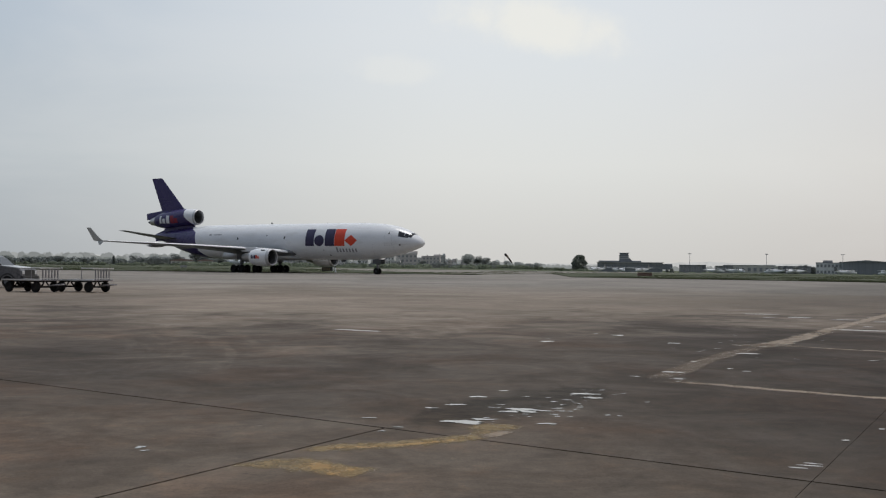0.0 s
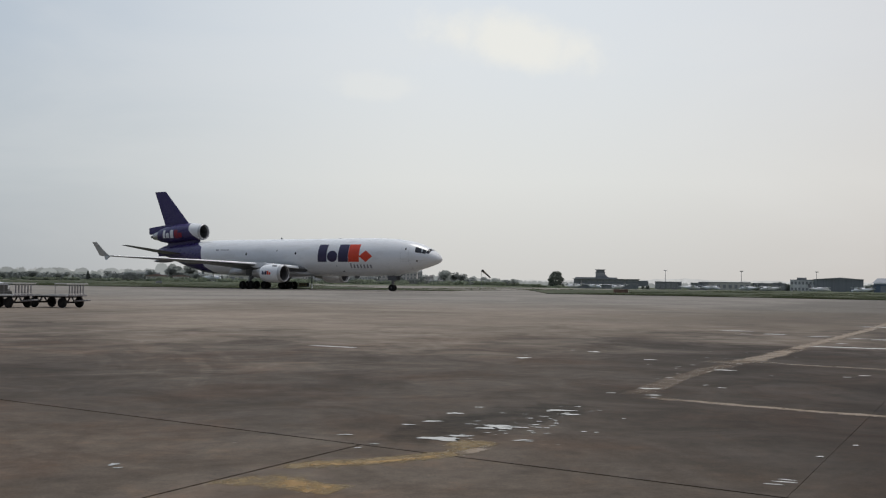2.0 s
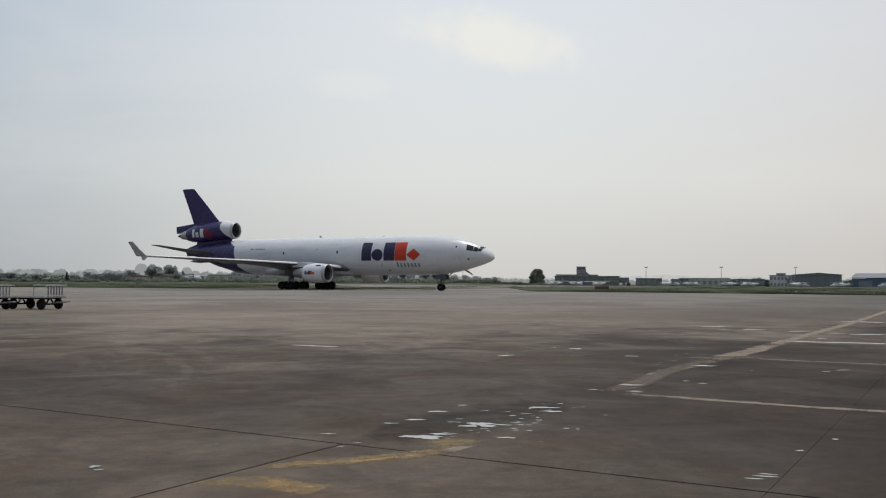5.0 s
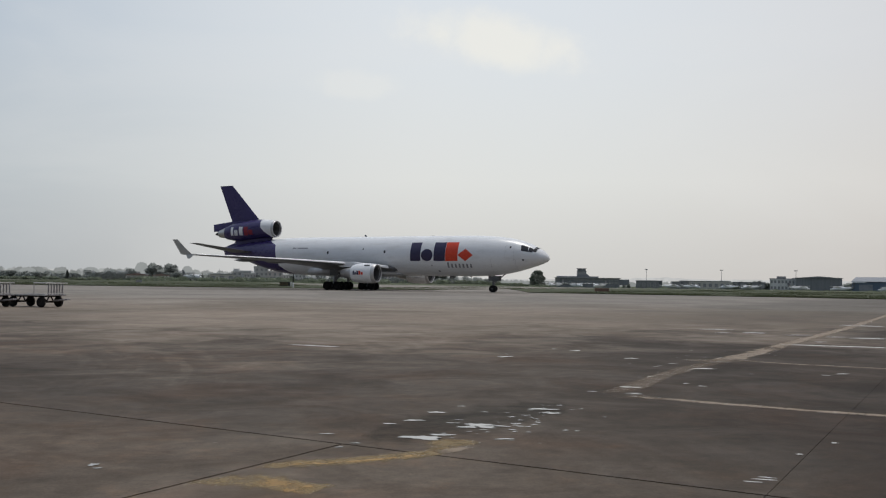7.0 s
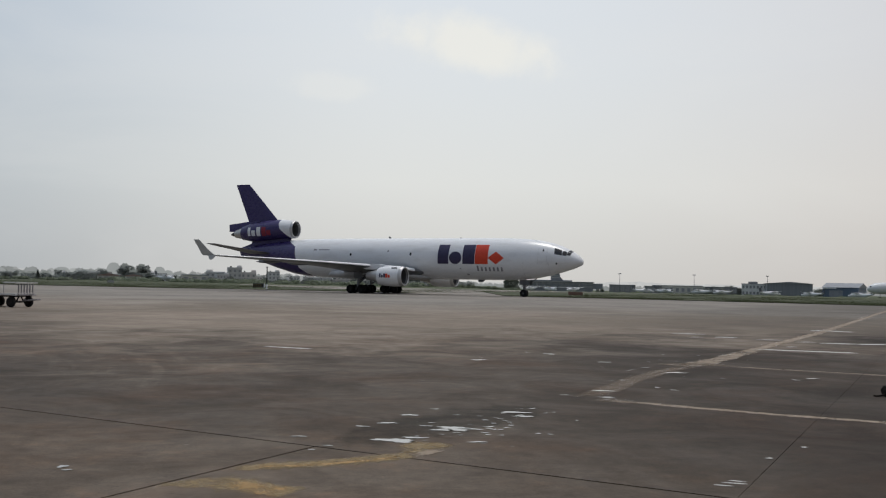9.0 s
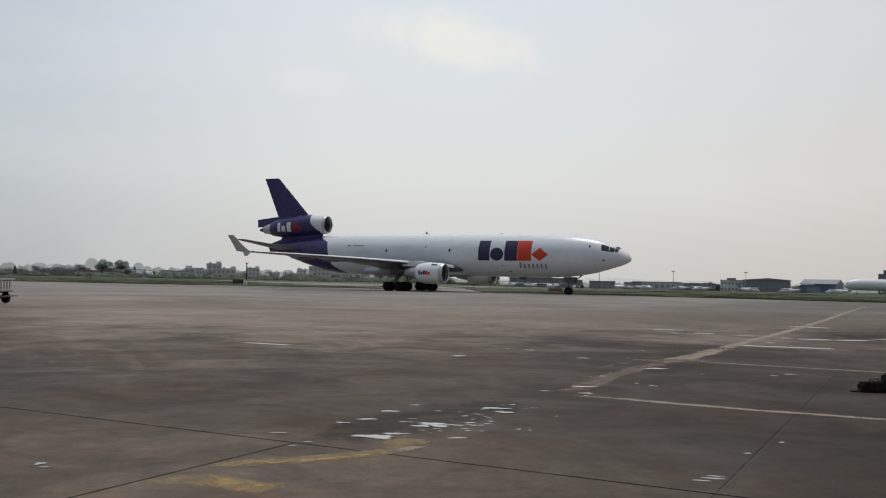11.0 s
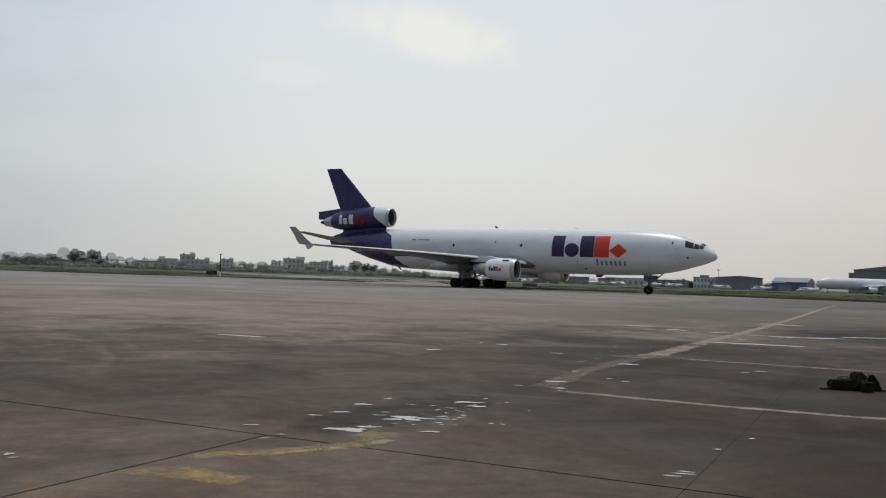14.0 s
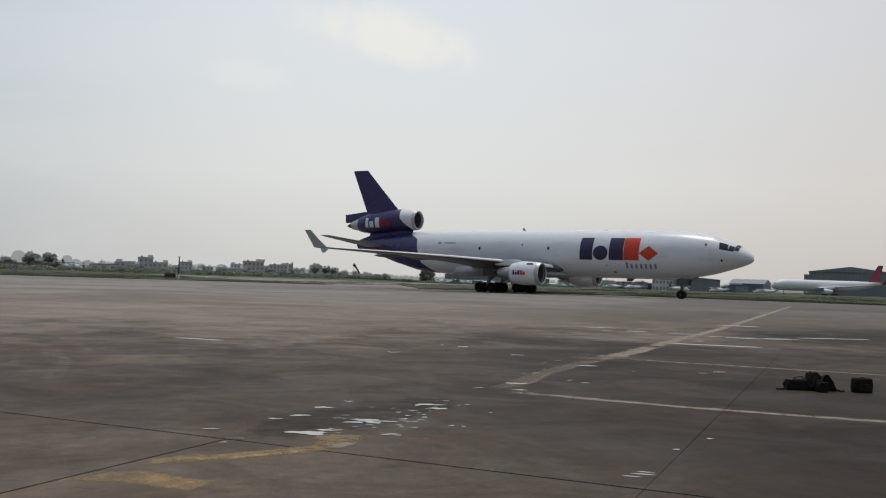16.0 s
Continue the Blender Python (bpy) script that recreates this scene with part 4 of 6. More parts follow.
    decal("service_port", [disc(30.1, 4.82, 0.13, 0.14)], GLASS, body)
    decal("service_port", [disc(15.6, 3.95, 0.10, 0.1)], LOGO_GREY, body)
    decal("service_port", [disc(16.6, 3.1, 0.2, 0.12)], LOGO_GREY, body)

    def outline(x0, x1, z0, z1, w_=0.02):
        return [rect(x0, x1, z0, z0 + w_), rect(x0, x1, z1 - w_, z1), rect(x0, x0 + w_, z0 + w_, z1 - w_), rect(x1 - w_, x1, z0 + w_, z1 - w_)]
    decal("door_seam", outline(27.5, 28.75, 4.7, 7.0, 0.014), SEAM, body, out=0.01)
    decal("door_seam", outline(25.3, 29.0, 3.1, 4.9, 0.02), SEAM, body, out=0.01)
    for x, h in ((2.5, 0.3), (14.5, 0.08)):
        bm = bmesh.new()
        zt_ = curve_at(TOP, x)
        loft(bm, [airfoil(x + 0.3, x - 0.2, 0, zt_ - 0.05, 0.08, upright=True), airfoil(x - 0.05, x - 0.3, 0, zt_ + h, 0.08, upright=True)])
        part("antenna", bm, WING_GREY, body)
    bm = bmesh.new()
    loft(bm, [airfoil(18.5, 17.3, 0, 2.4, 0.07, upright=True), airfoil(18.1, 17.4, 0, 2.0, 0.07, upright=True)])
    part("antenna", bm, WING_GREY, body)

    # landing gear
    rolling = []
    nose = part("nose_gear", tube(tube(tube(tube(bmesh.new(), (24.6, 0, 0.55), (24.75, 0, 2.6), 0.13), (24.6, -0.45, 0.55), (24.6, 0.45, 0.55), 0.09), (24.9, 0, 1.5), (26.6, 0, 2.8), 0.08), (24.65, 0, 1.0), (24.72, 0, 2.5), 0.24),
                STEEL, plane, "steel nose gear leg", True)
    for s in (-1, 1):
        rolling.append((wheel(nose, "wheel", 24.6, s * 0.32, 0.54, 0.54, 0.36, RUBBER, DARK_RIM), 0.54))
        part("gear_door", boxes(((1.55, 0.05, 0.75), (24.85, s * 0.62, 2.1))), WING_GREY, nose)
    part("torque_light", boxes(((0.1, 0.3, 0.2), (24.85, 0, 1.45))), LIP, nose)
    for s in (-1, 1):
        bm = bmesh.new()
        tube(bm, (0, s * 5.33, 0.68), (0.15, s * 5.05, 3.6), 0.2)
        tube(bm, (0, s * 5.33, 0.9), (0.1, s * 5.2, 2.2), 0.27)
        tube(bm, (-0.95, s * 5.33, 0.68), (0.95, s * 5.33, 0.68), 0.15)
        tube(bm, (0.05, s * 5.25, 1.7), (0.2, s * 3.0, 2.9), 0.11)
        tube(bm, (0.05, s * 5.25, 1.4), (2.2, s * 4.9, 3.4), 0.1)
        for x in (-0.9, 0.9):
            tube(bm, (x, s * 5.33 - 0.75, 0.68), (x, s * 5.33 + 0.75, 0.68), 0.09)
        gear = part("main_gear", bm, STEEL, plane, "steel four-wheel main gear", True)
        part("gear_door", boxes(((1.5, 0.06, 1.0), (0.1, s * 5.6, 2.75))), WING_GREY, gear)
        for x in (-0.9, 0.9):
            for q in (-0.69, 0.69):
                rolling.append((wheel(gear, "wheel", x, s * 5.33 + q, 0.67, 0.67, 0.5, RUBBER, DARK_RIM), 0.67))
    bm = bmesh.new()
    tube(bm, (-0.76, 0, 0.68), (-0.7, 0, 2.5), 0.2)
    tube(bm, (-0.76, -0.6, 0.68), (-0.76, 0.6, 0.68), 0.11)
    tube(bm, (-0.72, 0, 1.4), (1.2, 0, 2.5), 0.1)
    mid = part("centre_gear", bm, STEEL, plane, "steel centre gear leg", True)
    for s in (-1, 1):
        rolling.append((wheel(mid, "wheel", -0.76, s * 0.48, 0.67, 0.67, 0.5, RUBBER, DARK_RIM), 0.67))
    return plane, rolling


AIRLINER, ROLLING = freighter()


# ---- surroundings: trees, town, airport buildings, parked aircraft, apron clutter ----
def at(az, far, z=0.0, turn=0.0):
    """Pose on the ground at a bearing (degrees right of ahead) and distance, front towards the apron."""
    x, y = far * math.sin(radians(az)), far * math.cos(radians(az))
    return pose(x, y, z + terrain(x, y), 0, 0, -az + turn)


BARK = surface("bark", (0.07, 0.055, 0.042), (0.12, 0.10, 0.08), 2, 0.9)
# leaf tones raised above natural foliage to stand in for distance haze
LEAF = foliage("leaves", (0.19, 0.212, 0.18), (0.26, 0.275, 0.235), 0.65)
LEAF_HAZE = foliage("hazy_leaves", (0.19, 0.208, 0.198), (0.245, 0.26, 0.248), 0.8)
LEAF_GREY = foliage("haze_grey_leaves", (0.31, 0.335, 0.31), (0.38, 0.40, 0.37), 0.8)
LEAF_PALE = foliage("haze_pale_leaves", (0.40, 0.42, 0.405), (0.48, 0.49, 0.475), 0.8)
LEAF_MID = foliage("pale_green_leaves", (0.19, 0.22, 0.16), (0.25, 0.275, 0.21), 0.7)
RENDER_WALL = surface("painted_render", (0.58, 0.57, 0.56), (0.72, 0.71, 0.70), 0.3, 0.85, random_tone=0.3)
PINK_WALL = surface("pink_render", (0.58, 0.53, 0.51), (0.66, 0.61, 0.59), 0.3, 0.85, random_tone=0.15)
CREAM_WALL = surface("cream_render", (0.54, 0.52, 0.47), (0.62, 0.60, 0.55), 0.3, 0.85)
# terminal tone lifted to stand in for distance haze
TERMINAL_WALL = surface("haze_lifted_terminal_wall", (0.20, 0.21, 0.225), (0.28, 0.29, 0.30), 0.3, 0.85)
GREY_WALL = surface("grey_concrete_wall", (0.24, 0.24, 0.245), (0.33, 0.33, 0.33), 0.3, 0.85, random_tone=0.1)
# the two grey claddings are lightened the same way, haze in their colour
DARK_CLAD = surface("dark_blue_cladding", (0.195, 0.208, 0.225), (0.245, 0.258, 0.272), 0.15, 0.5, fine=3, stretch=(6, 1, 0.3))
HANGAR_CLAD = surface("grey_ribbed_cladding", (0.20, 0.21, 0.215), (0.26, 0.27, 0.275), 0.15, 0.5, fine=3, stretch=(6, 1, 0.3))
BLUE_CLAD = surface("blue_cladding", (0.10, 0.14, 0.20), (0.14, 0.175, 0.235), 0.15, 0.5, fine=3, stretch=(6, 1, 0.3))
METAL_ROOF = surface("pale_metal_roof", (0.20, 0.215, 0.24), (0.29, 0.305, 0.33), 0.3, 0.6, stretch=(4, 1, 1))
RUST_ROOF = surface("rusty_red_roof", (0.21, 0.145, 0.13), (0.28, 0.20, 0.175), 0.4, 0.7)
PANE = surface("window_pane", (0.24, 0.245, 0.25), (0.34, 0.345, 0.35), 2, 0.3)
FRAME = surface("window_frame", (0.45, 0.44, 0.42), (0.55, 0.54, 0.52), 2, 0.6)
POLE = surface("galvanised_pole", (0.26, 0.26, 0.27), (0.34, 0.34, 0.35), 2, 0.5, 0.3)
BLACK_PANEL = surface("black_panel", (0.015, 0.015, 0.015), (0.03, 0.03, 0.028), 2, 0.5)
BROWN_PANEL = surface("brown_box_paint", (0.16, 0.09, 0.065), (0.22, 0.13, 0.10), 2, 0.7)
AMBER = surface("amber_sign_face", (0.10, 0.075, 0.025), (0.14, 0.10, 0.035), 2, 0.5)
RED_TAIL = surface("red_tail_paint", (0.27, 0.05, 0.08), (0.33, 0.07, 0.10), 0.8, 0.35)
SOCK = surface("dark_windsock_cloth", (0.03, 0.025, 0.022), (0.06, 0.045, 0.035), 3, 0.9)
SOCK_PALE = surface("faded_windsock_band", (0.22, 0.17, 0.13), (0.30, 0.24, 0.19), 3, 0.9)
FABRIC = surface("black_bag_cloth", (0.009, 0.008, 0.007), (0.022, 0.019, 0.016), 8, 0.9, bump=0.006, fine=60, spec=0.15)
STRAP = surface("grey_webbing", (0.10, 0.10, 0.10), (0.16, 0.155, 0.15), 20, 0.8)
CART_STEEL = surface("worn_cart_paint", (0.17, 0.16, 0.165), (0.28, 0.265, 0.27), 4, 0.55, 0.2)
CART_DARK = surface("dark_cart_chassis", (0.014, 0.012, 0.011), (0.028, 0.024, 0.021), 4, 0.8, spec=0.15)
CART_DECK = surface("pale_deck_edge", (0.45, 0.44, 0.42), (0.6, 0.58, 0.55), 6, 0.6)
# one car colour in two tones: body as in shade, bonnet and roof as lit
CAR_SHADED = surface("shaded_car_paint", (0.09, 0.09, 0.095), (0.13, 0.13, 0.135), 1, 0.3)
CAR_LIT = surface("lit_car_paint", (0.42, 0.42, 0.425), (0.50, 0.50, 0.50), 1, 0.25)
CLEAR_LAMP = surface("lamp_lens", (0.6, 0.6, 0.6), (0.75, 0.75, 0.75), 2, 0.1)
PLASTIC = surface("black_plastic", (0.02, 0.02, 0.02), (0.03, 0.03, 0.03), 3, 0.6)


def leaf_mass(rnd, blobs, count, size, base=(0, 0, 0)):
    """Many small leaf clumps scattered through a few uneven lobes."""
    verts, faces = [], []
    wts = [r[3] * r[4] for r in blobs]
    for _ in range(count):
        cx, cy, cz, r, h = rnd.choices(blobs, wts)[0]
        d = Vector((rnd.gauss(0, 1), rnd.gauss(0, 1), rnd.gauss(0, 1))).normalized()
        k = rnd.uniform(0.55, 1.0) ** 0.6 * rnd.uniform(0.85, 1.12)
        c = Vector((cx + d.x * r * k, cy + d.y * r * k, max(cz + d.z * h * k, min(0.1, cz - 0.8 * h))))
        s = size * rnd.uniform(0.6, 1.5)
        a = Vector((rnd.gauss(0, 1), rnd.gauss(0, 1), rnd.gauss(0, 0.6))).normalized()
        b = a.cross(d + Vector((0.01, 0.02, 0.03))).normalized()
        i = len(verts)
        verts += [c + a * s, c + b * s * 0.7, c - a * s, c - b * s * 0.7]
        faces.append((i, i + 1, i + 2, i + 3))
    return verts, faces


def tree(h, w_, seed, leaf, label, tall=False):
    rnd = random.Random(seed)
    t = thing("tree", label, "tree", "trees round the airfield")
    bm = bmesh.new()
    tube(bm, (0, 0, -0.1), (0.1, 0.05, h * 0.45), h * 0.035, h * 0.02, 8)
    for k in range(5):
        a = k * 1.26 + rnd.random()
        tube(bm, (0.05, 0.03, h * (0.25 + 0.05 * k)), (w_ * 0.33 * math.cos(a), w_ * 0.33 * math.sin(a), h * (0.5 + 0.08 * k)), h * 0.014, h * 0.005, 6)
    part("trunk", bm, BARK, t)
    blobs = []
    n = 6 if tall else 9
    for k in range(n):
        a = rnd.uniform(0, 6.28)
        f = k / (n - 1)
        if tall:
            blobs.append((0.1 * w_ * math.cos(a), 0.1 * w_ * math.sin(a), h * (0.18 + 0.72 * f), w_ * (0.48 - 0.3 * f), h * 0.13))
        else:
            q = w_ * 0.27 * rnd.uniform(0.4, 1.1)
            blobs.append((q * math.cos(a), q * math.sin(a), h * rnd.uniform(0.38, 0.78), w_ * rnd.uniform(0.2, 0.32), h * rnd.uniform(0.14, 0.22)))
    v, f = leaf_mass(rnd, blobs, 1500, max(0.28, h * 0.035))
    me = bpy.data.meshes.new("crown")
    me.from_pydata(v, [], f)
    me.materials.append(leaf)
    crown = new("crown", me)
    crown.parent = t
    return t


def round_tree(h, w_, seed, label, leaf, count=5000):
    """A dense dome-shaped crown almost down to the ground."""
    rnd = random.Random(seed)
    t = thing("tree", label, "tree", "trees round the airfield")
    part("trunk", tube(bmesh.new(), (0, 0, -0.1), (0, 0, h * 0.5), h * 0.05, h * 0.03, 8), BARK, t)
    blobs = [(0, 0, h * 0.40, w_ * 0.38, h * 0.50)]
    blobs.append((0, 0, h * 0.16, w_ * 0.43, h * 0.2))
    for k in range(22):
        a, f = rnd.uniform(0, 6.28), rnd.uniform(0.0, 0.98)
        q = w_ * 0.36 * math.sqrt(1 - f * f) * rnd.uniform(0.8, 1.1)
        blobs.append((q * math.cos(a), q * math.sin(a), h * (0.12 + 0.74 * f), w_ * rnd.uniform(0.08, 0.15), h * rnd.uniform(0.07, 0.12)))
    v, f = leaf_mass(rnd, blobs, count, h * 0.034)
    me = bpy.data.meshes.new("crown")
    me.from_pydata(v, [], f)
    me.materials.append(leaf)
    new("crown", me).parent = t
    return t


def put(ob, m):
    ob.matrix_world = m
    return ob


ROUND = round_tree(15.6, 16.6, 3, "dense rounded dark green tree by the airfield", LEAF)
put(ROUND, at(7.99, 900))
HAZE_TREE = round_tree(10.0, 9.5, 4, "broad grey-green tree paled for haze beside the sheds", LEAF_GREY, 4000)
put(HAZE_TREE, at(19.9, 935) @ Matrix.Scale(0.9, 4))
KINDS = [tree(9, 9, 11, LEAF_HAZE, "broad dark green tree among the houses"), tree(10, 5.5, 12, LEAF_HAZE, "tall narrow dark tree", True), tree(7, 9, 13, LEAF_PALE, "grey-green tree paled as if in haze"),
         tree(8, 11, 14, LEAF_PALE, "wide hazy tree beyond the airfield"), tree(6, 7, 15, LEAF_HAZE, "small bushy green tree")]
SPOTS = [(4, -9.3, 640, 0.8), (1, -17.35, 600, 0.5), (0, -12.2, 690, 1.16), (4, -12.7, 650, 1.0), (4, -11.8, 640, 0.9), (0, 1.85, 760, 1.05),
         (2, -15.2, 700, 1.0), (4, -20.1, 640, 0.85), (4, -21.5, 640, 0.7), (4, -18.9, 650, 0.7), (0, -16.3, 700, 0.7), (4, -15.0, 660, 0.7), (0, -14.1, 720, 0.85),
         (4, -7.55, 640, 0.75), (4, -5.55, 640, 0.7), (0, -4.35, 700, 0.6), (4, -3.2, 660, 0.75), (0, -2.0, 700, 0.55), (4, -0.75, 670, 0.8), (0, 0.55, 740, 0.6)]
for k, az, far, s in SPOTS:
    copy_thing(KINDS[k], at(az, far, 0, 40 * az) @ Matrix.Scale(s, 4))
rng = random.Random(77)
for k in range(7):
    far = rng.uniform(610, 950)
    s = rng.uniform(0.5, 0.8) * far / 700
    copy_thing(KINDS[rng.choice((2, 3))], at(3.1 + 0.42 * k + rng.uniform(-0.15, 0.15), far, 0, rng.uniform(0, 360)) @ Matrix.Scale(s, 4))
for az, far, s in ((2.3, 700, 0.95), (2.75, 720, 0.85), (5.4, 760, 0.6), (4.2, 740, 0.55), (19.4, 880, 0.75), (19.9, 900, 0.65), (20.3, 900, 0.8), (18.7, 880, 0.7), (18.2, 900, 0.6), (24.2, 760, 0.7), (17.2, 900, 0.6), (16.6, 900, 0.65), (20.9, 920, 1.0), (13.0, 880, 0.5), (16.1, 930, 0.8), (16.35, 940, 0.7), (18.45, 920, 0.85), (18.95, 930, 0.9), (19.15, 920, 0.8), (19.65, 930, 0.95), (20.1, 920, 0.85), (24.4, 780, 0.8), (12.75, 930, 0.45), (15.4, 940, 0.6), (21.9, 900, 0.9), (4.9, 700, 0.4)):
    copy_thing(HAZE_TREE if az > 6 else KINDS[rng.choice((0, 3, 4))], at(az, far, 0, rng.uniform(0, 360)) @ Matrix.Scale(s, 4))
for src, (az, far) in zip(KINDS, ((-13.05, 690), (-23.4, 660), (-18.4, 700), (-14.4, 720), (-10.6, 640))):
    put(src, at(az, far) @ Matrix.Scale(1.15 if src is KINDS[0] else 0.8, 4))


def scrub(a0, a1, far, depth, count, low, high, seed, leaf, label, size=0.4):
    """A belt of low bushes, as one mass."""
    rnd = random.Random(seed)
    blobs = []
    for _ in range(int((a1 - a0) * 7)):
        az, d = radians(rnd.uniform(a0, a1)), far + rnd.uniform(0, depth)
        h = rnd.uniform(low, high)
        x, y = d * math.sin(az), d * math.cos(az)
        blobs.append((x, y, h * 0.45 + terrain(x, y), h * rnd.uniform(0.8, 1.8), h * 0.55))
    v, f = leaf_mass(rnd, blobs, count, size)
    me = bpy.data.meshes.new("bushes")
    me.from_pydata(v, [], f)
    me.materials.append(leaf)
    return tagged(new("bushes", me), label, "bushes", "bush belts", "stuff")


scrub(-24, -14, 500, 80, 12000, 0.5, 1.4, 51, LEAF_MID, "belt of haze-paled low bushes before the trees")
scrub(-14, 3, 480, 80, 14000, 0.7, 2.4, 52, LEAF_MID, "belt of low green bushes before the town")
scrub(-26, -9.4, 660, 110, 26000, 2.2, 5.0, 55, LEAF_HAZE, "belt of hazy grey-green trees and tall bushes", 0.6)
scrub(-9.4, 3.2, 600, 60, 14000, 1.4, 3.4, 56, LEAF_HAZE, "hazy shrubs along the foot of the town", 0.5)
scrub(2.5, 8.6, 600, 120, 9000, 1.0, 2.6, 53, LEAF_MID, "dark low bushes beyond the runway")
scrub(12, 40, 520, 60, 9000, 0.3, 0.8, 54, LEAF_MID, "rough low scrub before the hangars")


def windows(wall, w_, d, z0, rise, storeys, cols, win=(1.3, 1.4), face=-1):
    """Rows of framed panes on the front of a wall, each a part."""
    for s in range(storeys):
        for c in range(cols):
            x = -w_ / 2 + w_ * (c + 0.5) / cols
            z = z0 + rise * (s + 0.52)
            y = face * d / 2
            fr = part("window", boxes(((win[0] + 0.3, 0.12, 0.14), (x, y + face * 0.05, z + win[1] / 2 + 0.07)), ((win[0] + 0.3, 0.16, 0.12), (x, y + face * 0.07, z - win[1] / 2 - 0.06)),
                                      ((0.12, 0.12, win[1]), (x - win[0] / 2 - 0.06, y + face * 0.05, z)), ((0.12, 0.12, win[1]), (x + win[0] / 2 + 0.06, y + face * 0.05, z))), FRAME, wall)
            part("pane", boxes(((win[0], 0.04, win[1]), (x, y + face * 0.022, z))), PANE, fr)


def house(w_, d, storeys, cols, wall_mat, label, seed, tank=True, roofbox=0.0):
    """A flat-roofed town house: storeys with slab edges, parapet, stair head and water tank."""
    rnd = random.Random(seed)
    h = storeys * 3.0
    t = thing("house", label, "house", "town houses")
    wall = part("wall", boxes(((w_, d, h), (0, 0, h / 2))), wall_mat, t)
    windows(wall, w_, d, 0, 3.0, storeys, cols)
    for s in range(1, storeys + 1):
        part("slab_edge", boxes(((w_ + 0.5, d + 0.5, 0.22), (0, 0, s * 3.0))), FRAME, t)
    bm = boxes(((w_ + 0.3, 0.2, 0.8), (0, -d / 2, h + 0.5)), ((w_ + 0.3, 0.2, 0.8), (0, d / 2, h + 0.5)), ((0.2, d - 0.3, 0.8), (-w_ / 2, 0, h + 0.5)), ((0.2, d - 0.3, 0.8), (w_ / 2, 0, h + 0.5)))
    part("parapet", bm, wall_mat, t)
    rx = w_ * rnd.choice((-0.33, 0.33, -0.28, 0.1))
    part("stair_head", boxes(((w_ * 0.3 + roofbox, d * 0.5, 1.9), (rx, 0, h + 1.05)), ((w_ * 0.34 + roofbox, d * 0.55, 0.16), (rx, 0, h + 2.08))), wall_mat, t)
    if tank:
        part("water_tank", tube(bmesh.new(), (-rx * 0.8, 1.0, h + 0.1), (-rx * 0.8, 1.0, h + 1.7), 0.55, 0.5, 12), BLACK_PANEL, t)
    return t


HOUSES = [house(9, 9, 3, 3, RENDER_WALL, "pale concrete town house of three storeys", 1), house(12, 9, 2, 4, RENDER_WALL, "pale flat-roofed house of two storeys", 2, False),
          house(10, 9, 2, 3, PINK_WALL, "pink two-storey house with roof terrace", 3), house(14, 10, 3, 5, PINK_WALL, "long pinkish three-storey apartment house", 4, True, 1.5),
          house(8, 8, 1, 2, RENDER_WALL, "small plain house with one storey", 5, False)]
for h_, (az, far, turn) in zip(HOUSES, ((-7.3, 690, 4), (-8.3, 700, -6), (-6.55, 690, 0), (-1.6, 720, 3), (-13.6, 690, 0))):
    put(h_, at(az, far, 0, turn))
for k, az, far, turn, s in ((0, -5.2, 640, 5, 0.95), (1, -5.9, 700, -8, 0.8), (1, -7.95, 640, 8, 0.75), (3, -0.2, 760, -6, 0.95), (2, 0.9, 770, 10, 1.0), (0, -2.5, 800, -12, 0.9), (2, -3.3, 780, 7, 0.95), (1, -4.1, 760, 0, 1.0),
                            (4, -4.6, 690, 0, 1.0), (1, -3.0, 690, 6, 0.8), (4, -2.2, 680, -4, 1.1), (0, 0.35, 840, 0, 1.0), (2, -0.9, 850, 0, 1.25), (4, -9.0, 760, 8, 1.3), (4, -10.8, 720, 0, 1.0), (1, -14.6, 760, -6, 0.9),
                            (4, -16.2, 740, 0, 1.2), (2, 1.6, 860, 0, 0.9), (4, 1.2, 690, 0, 0.9), (1, -11.3, 800, 0, 1.0)):
    copy_thing(HOUSES[k], at(az, far, 0, turn) @ Matrix.Diagonal((s * rng.uniform(0.6, 1.0) * rng.choice((-1, 1)), s, s * rng.uniform(0.75, 1.0), 1)))


def long_block(w_, d, h, wall_mat, roof_mat, label, storeys, cols, pitched=0.0, name="building", category="building"):
    t = thing(name, label, category)
    wall = part("wall", boxes(((w_, d, h), (0, 0, h / 2))), wall_mat, t)
    if storeys:
        windows(wall, w_, d, 0, h / storeys, storeys, cols, (w_ / cols * 0.5, h / storeys * 0.42))
    bm = bmesh.new()
    if pitched:
        prof = [(-w_ / 2 - 0.6, h), (-w_ / 2 - 0.6, h + 0.25), (0, h + pitched), (w_ / 2 + 0.6, h + 0.25), (w_ / 2 + 0.6, h)]
        loft(bm, [[Vector((x, y, z)) for x, z in prof] for y in (-d / 2 - 0.6, d / 2 + 0.6)])
    else:
        box(bm, (w_ + 0.6, d + 0.6, 0.4), (0, 0, h + 0.2))
    part("roof", bm, roof_mat, t)
    return t


# cream hall with roof masts, red-roofed sheds
hall = put(long_block(15.5, 9, 3.9, CREAM_WALL, METAL_ROOF, "low cream flat-roofed hall with thin masts", 1, 3), at(-9.4, 625))
for x in (-1.5, 1.8):
    part("roof_mast", tube(bmesh.new(), (x, 0, 4.2), (x, 0, 7.2 if x < 0 else 6.0), 0.1, 0.07, 6), POLE, hall)
put(long_block(12, 8, 2.6, RENDER_WALL, RUST_ROOF, "low shed with rusty red roof", 1, 4, 1.4), at(-13.85, 600))
